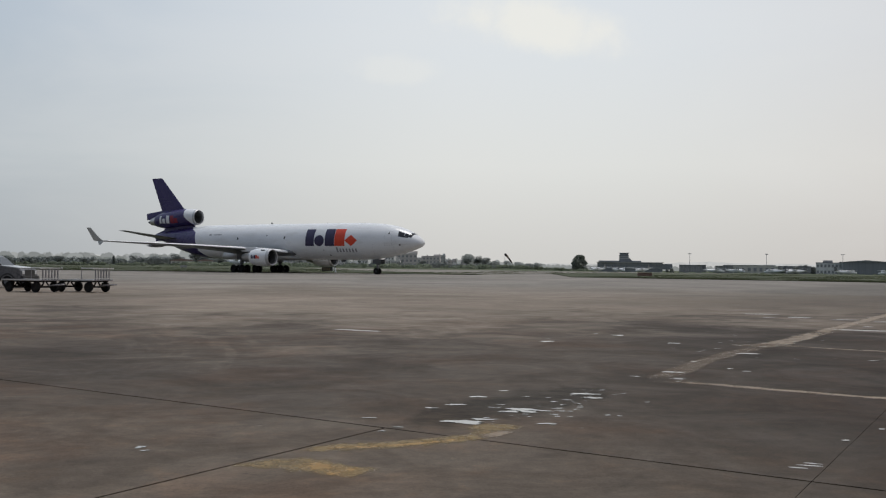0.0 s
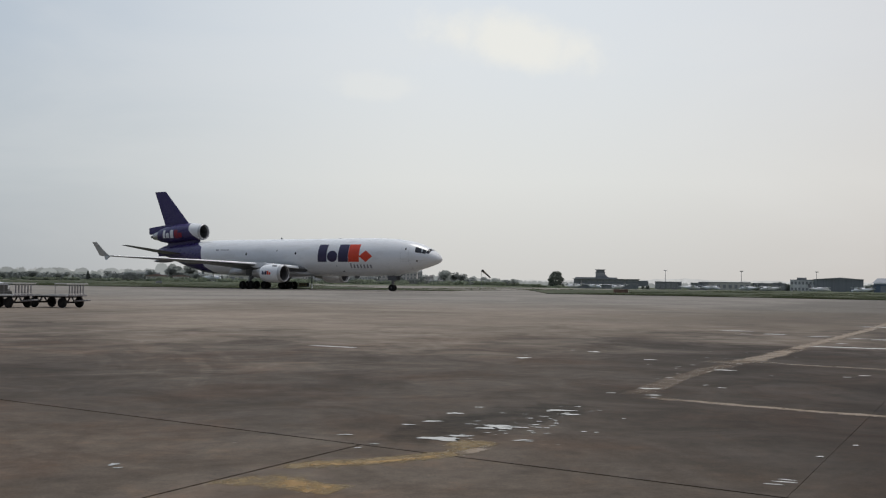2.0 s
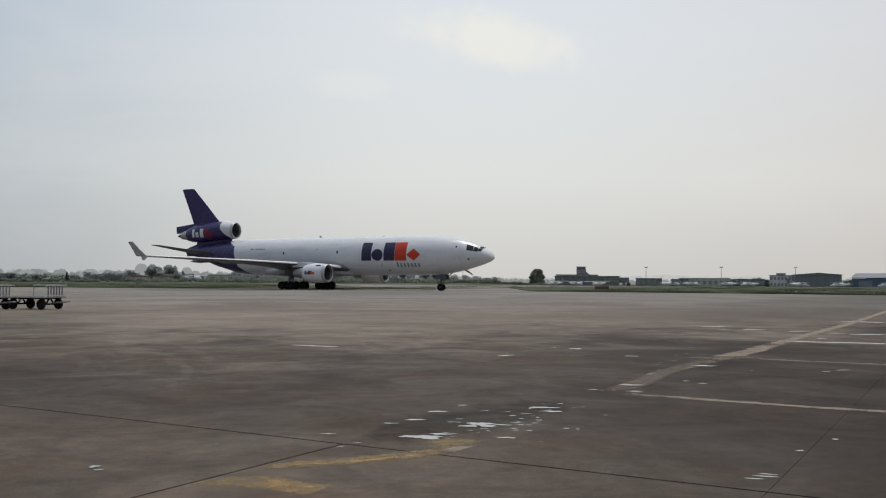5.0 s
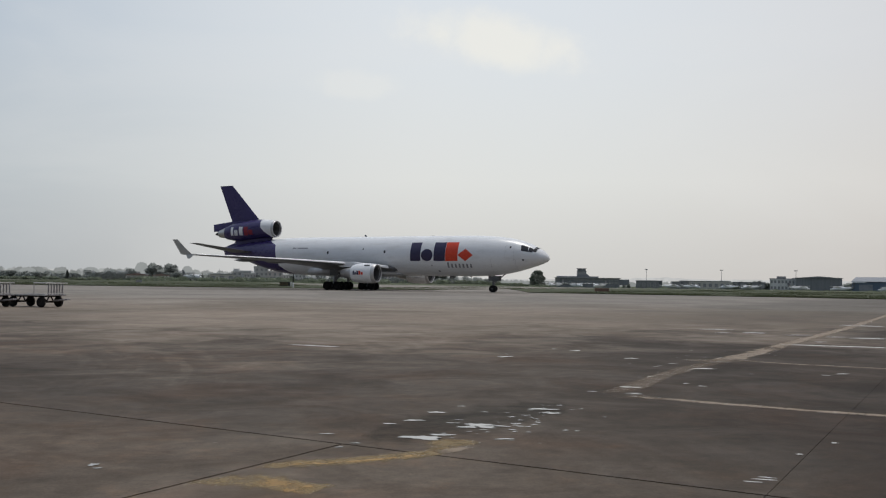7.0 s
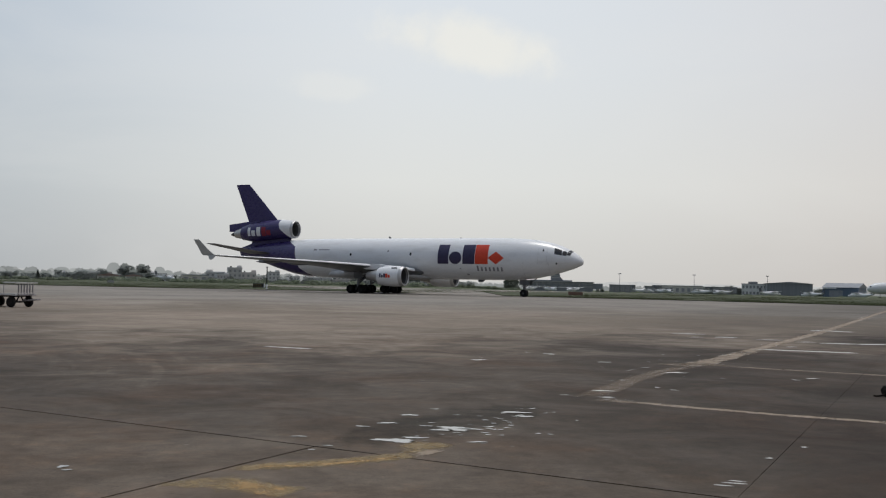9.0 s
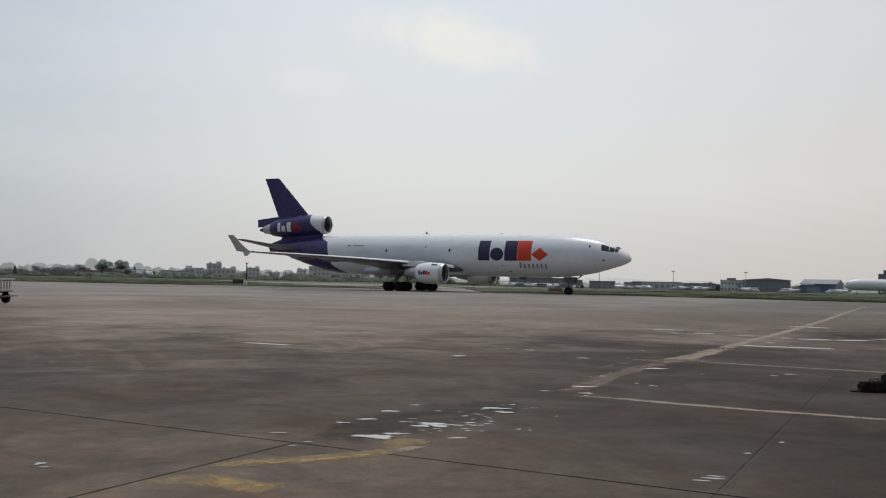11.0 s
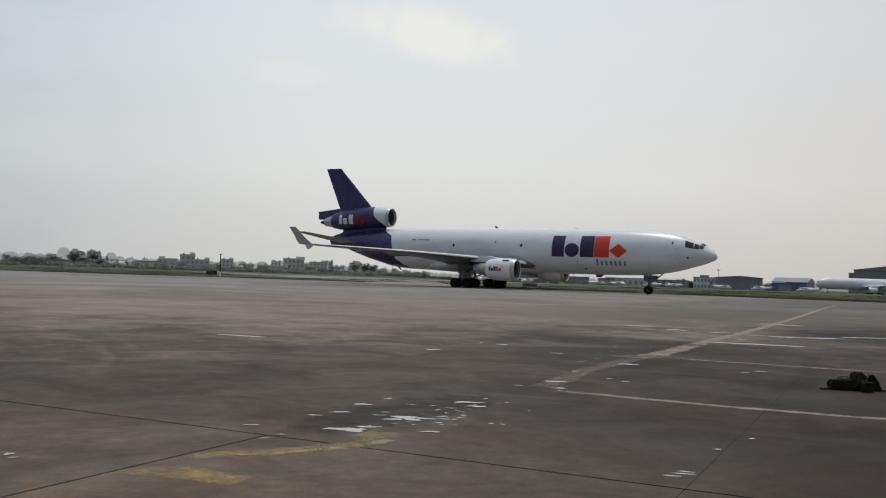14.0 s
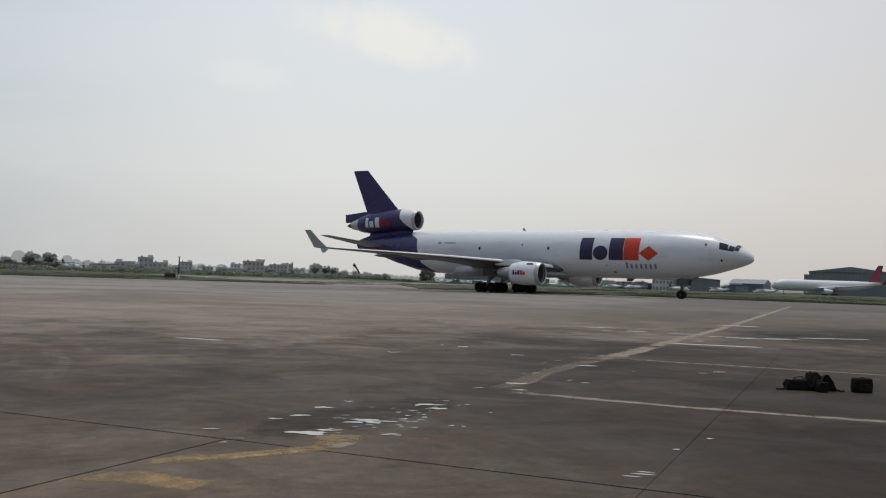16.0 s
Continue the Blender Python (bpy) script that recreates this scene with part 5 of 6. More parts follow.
put(long_block(9, 8, 2.6, RENDER_WALL, RUST_ROOF, "low shed with rusty red roof", 1, 3, 1.2), at(-12.6, 620))


# terminal with stubby control tower
def terminal():
    t = thing("terminal_building", "grey low terminal with stubby square control tower", "building")
    wall = part("wall", boxes(((55, 16, 5.4), (0, 0, 2.7))), TERMINAL_WALL, t)
    windows(wall, 55, 16, 0, 2.7, 2, 11, (3.4, 1.1))
    part("roof_slab", boxes(((56.5, 17.5, 0.5), (0, 0, 5.65))), TERMINAL_WALL, t)
    part("cornice", boxes(((57.0, 0.4, 0.45), (0, -8.9, 5.7))), FRAME, t, "pale cornice under the roof")
    part("upper_storey", boxes(((36, 12, 1.2), (-8.5, 0, 6.5))), TERMINAL_WALL, t)
    part("tower_shaft", boxes(((8.0, 8.0, 6.0), (-5.0, 0, 8.5)), ), TERMINAL_WALL, t)
    bm = bmesh.new()
    loft(bm, [[Vector((x, y, z)) for x, z in ((-1.0, 5.9), (5.2, 5.9), (2.6, 6.9), (0.6, 8.3), (-0.4, 9.6), (-1.0, 9.6))] for y in (-3.5, 3.5)])
    part("tower_flank", bm, TERMINAL_WALL, t, "curved flank of the tower")
    cab = part("tower_cab", boxes(((8.6, 8.6, 0.5), (-5.0, 0, 11.6)), ((7.2, 7.2, 1.6), (-5.0, 0, 12.6)), ((8.8, 8.8, 0.5), (-5.0, 0, 13.7))), TERMINAL_WALL, t)
    for k in range(4):
        part("cab_pane", boxes(((1.5, 0.05, 1.3), (-5.0 - 2.6 + 1.75 * k, -3.63, 12.6))), PANE, cab)
    for z in (9.2, 10.7):
        part("tower_band", boxes(((8.2, 8.2, 0.6), (-5.0, 0, z))), FRAME, t, "pale band round the tower")
    part("annex", boxes(((8, 14, 4.6), (31.6, 0, 2.3))), DARK_CLAD, t)
    for ob in t.children:
        ob.location.z += 3.0
    part("base_storey", boxes(((54.6, 15.6, 3.0), (0, 0, 1.5))), TERMINAL_WALL, t)
    return put(t, at(10.75, 900))


terminal()
put(long_block(22, 14, 6.8, GREY_WALL, METAL_ROOF, "low grey shed with pale roof", 1, 5), at(14.1, 900))
put(long_block(42, 16, 7.0, CREAM_WALL, DARK_CLAD, "long low cream building with dark roof", 1, 9), at(17.05, 900))
put(long_block(14, 12, 6.2, GREY_WALL, DARK_CLAD, "low grey building with dark roof", 1, 4), at(15.75, 890))
put(long_block(26, 14, 6.5, GREY_WALL, METAL_ROOF, "low grey shed with pale roof", 1, 6), at(19.35, 905))
white_block = put(long_block(19, 12, 9.4, RENDER_WALL, GREY_WALL, "pale two-storey office beside the hangar", 2, 7), at(21.05, 850))
part("roof_room", boxes(((7, 7, 1.6), (-1, 0, 10.6))), GREY_WALL, white_block)
put(long_block(33, 30, 10.0, DARK_CLAD, HANGAR_CLAD, "large dark blue-grey hangar with shallow roof", 0, 1, 1.6, "hangar", "hangar"), at(22.75, 840, 0, 6))
blue = put(long_block(17, 24, 7.4, BLUE_CLAD, METAL_ROOF, "blue hangar with pale metal roof", 0, 1, 3.3, "hangar", "hangar"), at(25.55, 760, 0, 72))
part("hangar_door", boxes(((0.2, 9, 5.6), (-8.6, 3, 2.8))), METAL_ROOF, blue)
part("eave_board", boxes(((0.25, 9.0, 0.7), (-9.2, 7.0, 7.1))), WHITE, blue, "white eave board")
big = put(long_block(78, 40, 17.0, HANGAR_CLAD, HANGAR_CLAD, "very large grey aircraft hangar", 0, 1, 3.8, "hangar", "hangar"), at(30.65, 720, 0, -4) @ Matrix.Diagonal((0.64, 1, 0.95, 1)))
for k in range(5):
    part("hangar_door", boxes(((13.5, 0.25, 13.0), (-29 + 14.5 * k, -20.2, 6.5))), DARK_CLAD, big)
part("side_annex", boxes(((6, 30, 15.2), (-42, 2, 7.6))), HANGAR_CLAD, big)


def mast(h):
    t = thing("apron_floodlight", "tall thin floodlight mast at the apron", "lamp post", "floodlight masts")
    part("pole", tube(bmesh.new(), (0, 0, 0), (0, 0, h), 0.28, 0.14, 8), POLE, t)
    part("lamp_ring", boxes(((2.6, 0.5, 0.25), (0, 0, h - 0.3))), POLE, t)
    for k in range(4):
        part("floodlight", boxes(((0.5, 0.35, 0.6), (-1.05 + 0.7 * k, -0.2, h + 0.1))), FRAME, t)
    return t


m0 = mast(16.6)
put(m0, at(13.95, 900))
for az in (17.93, 21.72, 29.2):
    copy_thing(m0, at(az, 900))


# parked high-wing twin propeller aircraft, x to its nose
def commuter():
    t = thing("propeller_aircraft", "small white high-wing twin propeller aircraft, parked", "airplane", "parked commuter aircraft")
    bm = bmesh.new()
    rings = []
    for x, r, z in ((7.2, 0.1, 1.7), (6.8, 0.5, 1.75), (5.6, 0.95, 1.95), (3, 1.15, 2.1), (-2, 1.1, 2.1), (-6, 0.6, 2.5), (-8, 0.25, 2.8)):
        rings.append([Vector((x, 0.85 * r * math.sin(a), z + r * math.cos(a))) for a in (2 * math.pi * k / 16 for k in range(16))])
    loft(bm, rings)
    body = part("fuselage", bm, WHITE, t, smooth=True)
    part("cockpit_window", boxes(((0.8, 1.25, 0.4), (5.75, 0, 2.55))), GLASS, body)
    for s in (-1, 1):
        bm = bmesh.new()
        loft(bm, [airfoil(2.0, 0.1, 0, 3.3, 0.12), airfoil(1.9, 0.2, s * 9.9, 3.55, 0.1)])
        w = part("wing", bm, WHITE, t, smooth=True)
        bm = bmesh.new()
        lathe(bm, [(3.8, 0.1), (3.4, 0.4), (1.5, 0.45), (0.2, 0.1)], s * 2.8, 3.15, 12)
        part("engine_nacelle", bm, WHITE, w, smooth=True)
        bm = bmesh.new()
        for k in range(3):
            a = k * 2.094 + 0.4
            loft(bm, [[Vector((3.85 + dx, s * 2.8 + r * math.sin(a) + q * math.cos(a), 3.15 + r * math.cos(a) - q * math.sin(a))) for dx, q in ((0, -0.1), (0.05, -0.1), (0.05, 0.1), (0, 0.1))] for r in (0.1, 1.25)])
        part("propeller", bm, BLACK_PANEL, w)
        part("wing_strut", tube(bmesh.new(), (1.0, s * 0.9, 1.5), (1.0, s * 4.6, 3.35), 0.07, None, 6), WHITE, w)
        bm = bmesh.new()
        loft(bm, [airfoil(-6.4, -8.0, 0, 3.5, 0.1), airfoil(-6.7, -8.0, s * 3.1, 3.5, 0.1)])
        part("tailplane", bm, WHITE, t)
        g = part("main_gear", tube(bmesh.new(), (0.6, s * 0.7, 1.3), (0.6, s * 1.85, 0.45), 0.09, None, 6), STEEL, t)
        wheel(g, "wheel", 0.6, s * 1.9, 0.42, 0.42, 0.25)
    bm = bmesh.new()
    loft(bm, [airfoil(-5.6, -8.2, 0, 2.7, 0.08, upright=True), airfoil(-7.2, -8.6, 0, 5.7, 0.07, upright=True)])
    part("fin", bm, WING_GREY, t, "grey tail fin")
    g = part("nose_gear", tube(bmesh.new(), (5.4, 0, 1.4), (5.4, 0, 0.4), 0.08, None, 6), STEEL, t)
    wheel(g, "wheel", 5.4, 0, 0.36, 0.36, 0.22)
    return t


c0 = commuter()
put(c0, at(-10.95, 560, 0.05, -50))
for az, far, turn in ((9.0, 800, -130), (10.15, 805, -55), (11.4, 800, -125), (15.25, 860, 10), (16.35, 850, -30), (18.3, 860, 160), (19.4, 860, -150), (21.9, 800, 30), (23.95, 760, 150), (26.3, 740, 160)):
    copy_thing(c0, at(az, far, 0, turn) @ Matrix.Scale(1.15, 4))


# parked white wide-body with a red tail, x to its nose
def wide_body():
    t = thing("parked_airliner", "white wide-body airliner with red tail, parked at the hangar", "airplane")
    bm = bmesh.new()
    rings = []
    for x, r, z in ((29.5, 0.05, 4.7), (29.2, 0.8, 4.75), (28, 1.7, 4.95), (25.5, 2.55, 5.2), (22, 2.82, 5.3), (-8, 2.82, 5.3), (-15, 2.4, 5.7), (-22, 1.5, 6.5), (-28, 0.5, 7.2), (-29.4, 0.1, 7.4)):
        rings.append([Vector((x, r * math.sin(a), z + r * math.cos(a))) for a in (2 * math.pi * k / 28 for k in range(28))])
    loft(bm, rings)
    body = part("fuselage", bm, WHITE, t, smooth=True)
    part("cockpit_window", boxes(((1.0, 2.6, 0.55), (27.9, 0, 6.0))), GLASS, body)
    for s in (-1, 1):
        bm = bmesh.new()
        loft(bm, [airfoil(7.5, -3.5, s * 1.5, 4.0, 0.12), airfoil(1.5, -5.0, s * 9.5, 4.7, 0.1), airfoil(-12.0, -14.5, s * 29, 6.6, 0.09)])
        w = part("wing", bm, WHITE, t, smooth=True)
        bm = bmesh.new()
        loft(bm, [airfoil(-12.3, -14.5, s * 29, 6.6, 0.08, upright=True), airfoil(-14.2, -15.2, s * 29.6, 8.6, 0.08, upright=True)])
        part("winglet", bm, RED_TAIL, w)
        bm = bmesh.new()
        lathe(bm, [(6.6, 1.0), (6.7, 1.15), (6.0, 1.3), (4, 1.25), (2.4, 0.95), (2.4, 0.8)], s * 9.4, 2.5, 24)
        part("engine_cowl", bm, WHITE, w, smooth=True)
        bm = bmesh.new()
        loft(bm, [airfoil(7.0, 2.0, s * 9.4, 3.8, 0.06, upright=True), airfoil(4.5, 0.5, s * 9.4, 4.7, 0.06, upright=True)])
        part("engine_pylon", bm, WHITE, w)
        bm = bmesh.new()
        loft(bm, [airfoil(-21.5, -27, s * 0.5, 7.0, 0.09), airfoil(-26.3, -28.6, s * 9.6, 7.9, 0.08)])
        part("tailplane", bm, WHITE, t)
        g = part("main_gear", tube(bmesh.new(), (-1, s * 5.3, 0.7), (-1, s * 5.0, 4.0), 0.25), STEEL, t)
        for x in (-1.0, 1.0):
            wheel(g, "wheel", -1 + x * 0.95, s * 5.3, 0.7, 0.7, 1.2)
    bm = bmesh.new()
    loft(bm, [airfoil(-20.2, -26.8, 0, 7.5, 0.08, upright=True), airfoil(-26.4, -29.0, 0, 16.4, 0.07, upright=True)])
    part("fin", bm, RED_TAIL, t, "red tail fin", True)
    g = part("nose_gear", tube(bmesh.new(), (23, 0, 0.5), (23, 0, 3.0), 0.15), STEEL, t)
    for s in (-1, 1):
        wheel(g, "wheel", 23, s * 0.35, 0.5, 0.5, 0.35)
    return t


jet = wide_body()
NOSE, TAIL = Vector((540 * math.sin(radians(26.62)), 540 * math.cos(radians(26.62)))), Vector((566 * math.sin(radians(32.2)), 566 * math.cos(radians(32.2))))
head = NOSE - TAIL
mid_ = NOSE - head.normalized() * 29.5
put(jet, pose(mid_.x, mid_.y, terrain(mid_.x, mid_.y), 0, 0, math.degrees(math.atan2(head.y, head.x))))


# windsock, marker post, sign boxes along the taxiway
def windsock():
    t = thing("windsock", "dark limp windsock swinging on a thin pole", "windsock")
    part("pole", tube(bmesh.new(), (0, 0, 0), (0, 0, 6.4), 0.07, 0.05, 8), POLE, t)
    ring = bmesh.new()
    for i in range(14):
        a, b = 2 * math.pi * i / 14, 2 * math.pi * (i + 1) / 14
        tube(ring, (0.1 + 0.42 * math.cos(a), 0.4 * math.sin(a), 6.2 + 0.41 * math.cos(a)), (0.1 + 0.42 * math.cos(b), 0.4 * math.sin(b), 6.2 + 0.41 * math.cos(b)), 0.035, None, 6)
    part("hoop", ring, POLE, t)
    # the cloth hangs along x from its hoop and swings about it
    pieces = []
    for f0, f1, mat, nm in ((0.0, 0.22, SOCK, "sock"), (0.22, 0.5, SOCK_PALE, "pale_band"), (0.5, 1.0, SOCK, "tail")):
        bm = bmesh.new()
        rings = []
        for k in range(7):
            f = f0 + (f1 - f0) * k / 6
            r = 0.50 - 0.28 * f + 0.03 * math.sin(9 * f)
            rings.append([Vector((4.5 * f, r * math.sin(a), -0.35 * f * f + r * math.cos(a))) for a in (2 * math.pi * i / 14 for i in range(14))])
        loft(bm, rings, cap=False)
        pieces.append(part(nm, bm, mat, t if not pieces else pieces[0], "faded pale band of the sock" if nm == "pale_band" else "dark drooping cloth", True))
    pieces[0].matrix_local = pose(0.1, 0, 6.2, 0, 46, 0)
    put(t, at(3.87, 400, 0.05))
    return pieces[0]


WINDSOCK = windsock()


def marker_post():
    t = thing("marker_post", "dark marker post with white foot beside the taxiway", "post")
    part("shaft", tube(bmesh.new(), (0, 0, 0.9), (0, 0, 4.0), 0.12, 0.09, 10), BLACK_PANEL, t)
    part("foot", tube(bmesh.new(), (0, 0, -0.02), (0, 0, 0.9), 0.16, 0.15, 10), WHITE, t, "white painted foot")
    part("cap", boxes(((0.5, 0.5, 0.12), (0, 0, 4.05))), BLACK_PANEL, t)
    return put(t, at(-5.55, 192, 0.07))


marker_post()


def sign_box(w_, h, mat, label, az, far, edge=None):
    t = thing("taxiway_sign", label, "sign", "taxiway signs")
    part("case", box(bmesh.new(), (w_, 0.3, h), (0, 0, h / 2 + 0.25), 0.03), mat, t)
    for s in (-1, 1):
        part("leg", boxes(((0.1, 0.1, 0.26), (s * w_ * 0.36, 0, 0.13))), STEEL, t)
    if edge:
        part("face", boxes(((w_ * 0.7, 0.02, h * 0.6), (-w_ * 0.08, -0.165, h / 2 + 0.25))), edge, t, "amber sign face")
        for k in range(3):
            part("bar", boxes(((w_ * 0.14, 0.012, h * 0.36), (-w_ * 0.3 + k * w_ * 0.2, -0.184, h / 2 + 0.25))), BLACK_PANEL, t)
        part("end_cap", box(bmesh.new(), (0.22, 0.34, h), (w_ / 2 + 0.12, 0, h / 2 + 0.25)), WHITE, t, "white end plate")
    return put(t, at(az, far, 0.07))


sign_box(2.0, 0.75, BLACK_PANEL, "low black taxiway sign with dim amber face", -6.0, 196, AMBER)
sign_box(2.2, 0.5, BROWN_PANEL, "low brown equipment box on the grass", 11.55, 158)
sign_box(1.6, 0.6, GREY_WALL, "small pale marker box on the grass", -13.75, 280)


# luggage trolleys and a 4x4 at the edge of the apron; x to the front
def trolley():
    t = thing("baggage_trolley", "flat steel baggage trolley with barred end rack", "baggage cart", "baggage trolleys")
    part("deck", box(bmesh.new(), (2.7, 1.45, 0.06), (0, 0, 0.63), 0.015), CART_STEEL, t, "worn steel deck")
    for s in (-1, 1):
        part("deck_edge", boxes(((2.7, 0.03, 0.07), (0, s * 0.742, 0.645))), CART_DECK, t)
        part("chassis_beam", boxes(((2.5, 0.08, 0.07), (0, s * 0.45, 0.565))), CART_DARK, t)
    part("top_rail", tube(bmesh.new(), (-0.85, 0.7, 1.25), (1.42, 0.7, 1.25), 0.032, None, 8), CART_DECK, t, "pale tubular top rail")
    part("side_post", tube(bmesh.new(), (-0.82, 0.7, 0.64), (-0.82, 0.7, 1.25), 0.018, None, 8), CART_STEEL, t)
    rack = part("end_rack", boxes(((0.06, 1.46, 0.06), (1.3, 0, 1.25)), ((0.06, 1.1, 0.06), (1.3, 0, 0.72))), CART_DECK, t)
    for k in range(6):
        part("bar", tube(bmesh.new(), (1.3, -0.5 + 0.2 * k, 0.66), (1.3, -0.5 + 0.2 * k, 1.25), 0.036, None, 8), CART_STEEL, rack)
    for x in (-0.95, 0.95):
        ax = part("axle", tube(bmesh.new(), (x, -0.62, 0.28), (x, 0.62, 0.28), 0.045, None, 8), CART_DARK, t)
        for s in (-1, 1):
            bm = tube(bmesh.new(), (x, s * 0.52, 0.6), (x, s * 0.27, 0.28), 0.04, None, 6)
            part("axle_brace", tube(bm, (x, s * 0.27, 0.28), (x, s * 0.03, 0.6), 0.04, None, 6), CART_DARK, t)
        for s in (-1, 1):
            wheel(ax, "wheel", x, s * 0.62, 0.27, 0.27, 0.16, RUBBER, CART_DARK)
    part("tow_bar", tube(tube(bmesh.new(), (1.2, 0, 0.34), (2.15, 0, 0.42), 0.04, None, 8), (2.15, -0.12, 0.42), (2.15, 0.12, 0.42), 0.04, None, 8), CART_STEEL, t)
    return t


tr = trolley()
put(tr, pose(-18.75, 54.9, 0, 0, 0, -25))
copy_thing(tr, pose(-21.1, 53.9, 0, 0, 0, -26))


def four_by_four():
    t = thing("off_road_car", "off-road car, painted shaded with lit bonnet, beyond trolleys", "car")
    prof = [(2.35, 0.55), (2.42, 0.75), (2.38, 1.02), (2.25, 1.16), (1.0, 1.30), (0.25, 1.86), (0.0, 1.93), (-2.1, 1.93), (-2.3, 1.80), (-2.4, 1.15), (-2.4, 0.55)]
    bm = bmesh.new()
    rings = []
    for y, k in ((-0.92, 0.97), (-0.86, 1.0), (0.86, 1.0), (0.92, 0.97)):
        rings.append([Vector((x * k, y * (1 - 0.13 * max(0, z - 1.2)), z)) for x, z in prof])
    loft(bm, rings)
    body = part("body", bm, CAR_SHADED, t, "bodywork in shaded body tone")
    part("bonnet", box(bmesh.new(), (1.28, 1.72, 0.05), (0, 0, 0), 0.02), CAR_LIT, body, "bonnet in lit body tone").matrix_local = pose(1.63, 0, 1.255, 0, 6.4, 0)
    part("roof_panel", box(bmesh.new(), (2.0, 1.5, 0.04), (-1.05, 0, 1.945), 0.015), CAR_LIT, body, "roof in lit body tone")
    bm = bmesh.new()
    loft(bm, [[Vector((1.0 - 0.02, s * 0.74, 1.33)) for s in (-1, 1)] + [Vector((0.98, s * 0.7, 1.33)) for s in (1, -1)], [Vector((0.36, s * 0.68, 1.82)) for s in (-1, 1)] + [Vector((0.33, s * 0.66, 1.82)) for s in (1, -1)]])
    for v in bm.verts:
        v.co.x += 0.05
    part("windscreen", bm, GLASS, body)
    for s in (-1, 1):
        for x0, x1 in ((0.62, -0.35), (-0.45, -1.35), (-1.45, -2.15)):
            bm = bmesh.new()
            top = x0 - 0.5 if x0 > 0 else x0
            pts = [(x0, s * 0.915, 1.32), (x1, s * 0.915, 1.32), (x1, s * 0.85, 1.8), (top, s * 0.85, 1.8)]
            loft(bm, [[Vector(p) for p in pts], [Vector((p[0], p[1] + s * 0.012, p[2])) for p in pts]])
            part("side_window", bm, GLASS, body)
        part("headlamp", box(bmesh.new(), (0.1, 0.36, 0.2), (2.36, s * 0.62, 0.92), 0.03), CLEAR_LAMP, body, "clear headlamp")
        part("wing_mirror", box(bmesh.new(), (0.12, 0.22, 0.2), (0.75, s * 1.02, 1.38), 0.03), PLASTIC, body)
        for x in (1.5, -1.45):
            wheel(t, "wheel", x, s * 0.8, 0.38, 0.38, 0.26)
            bm = bmesh.new()
            loft(bm, [[Vector((x + r * math.cos(a), s * y, 0.38 + r * math.sin(a))) for r, y in ((0.42, 0.925), (0.5, 0.925), (0.5, 0.94), (0.42, 0.94))] for a in [math.pi * k / 10 for k in range(11)]])
            part("wheel_arch", bm, PLASTIC, body)
    # added dark strips imitate the shade on the lower body sides
    for s in (-1, 1):
        part("side_cladding", box(bmesh.new(), (2.0, 0.04, 0.42), (0.03, s * 0.93, 0.62), 0.015), PLASTIC, body, "dark strip standing for lower-body shade")
    part("grille", box(bmesh.new(), (0.06, 1.1, 0.40), (2.41, 0, 0.9), 0.02), PLASTIC, body, "dark grille")
    part("bumper", box(bmesh.new(), (0.22, 1.84, 0.32), (2.42, 0, 0.56), 0.05), PLASTIC, body, "black bumper")
    return put(t, pose(-26.9, 62.6, 0, 0, 0, -8))


four_by_four()


# black bags left on the apron
def soft(size, at_, seed, lump=0.12, squash=1.0, turn=0.0, tilt=0.0):
    """A soft stuffed form: a rounded box with sags and folds, flat underneath."""
    bm = bmesh.new()
    bmesh.ops.create_cube(bm, size=1.0)
    bmesh.ops.subdivide_edges(bm, edges=bm.edges[:], cuts=7, use_grid_fill=True)
    rot_ = pose(0, 0, 0, 0, tilt, turn)
    for v in bm.verts:
        p = v.co.copy()
        q = p.normalized() * 0.62
        p = p.lerp(q, 0.42)
        p *= 1 + lump * noise.noise(p * 4.5 + Vector((seed, seed * 2, 0))) + lump * 0.5 * noise.noise(p * 11 + Vector((seed, 0, 3)))
        p = Vector((p.x * size[0], p.y * size[1], p.z * size[2]))
        p = rot_ @ p
        p.z = max(p.z, -size[2] * 0.46 * squash)
        v.co = p + Vector(at_)
    return bm


def strap(pts, w_=0.018):
    bm = bmesh.new()
    for a, b in zip(pts, pts[1:]):
        tube(bm, a, b, w_, None, 6)
    return bm


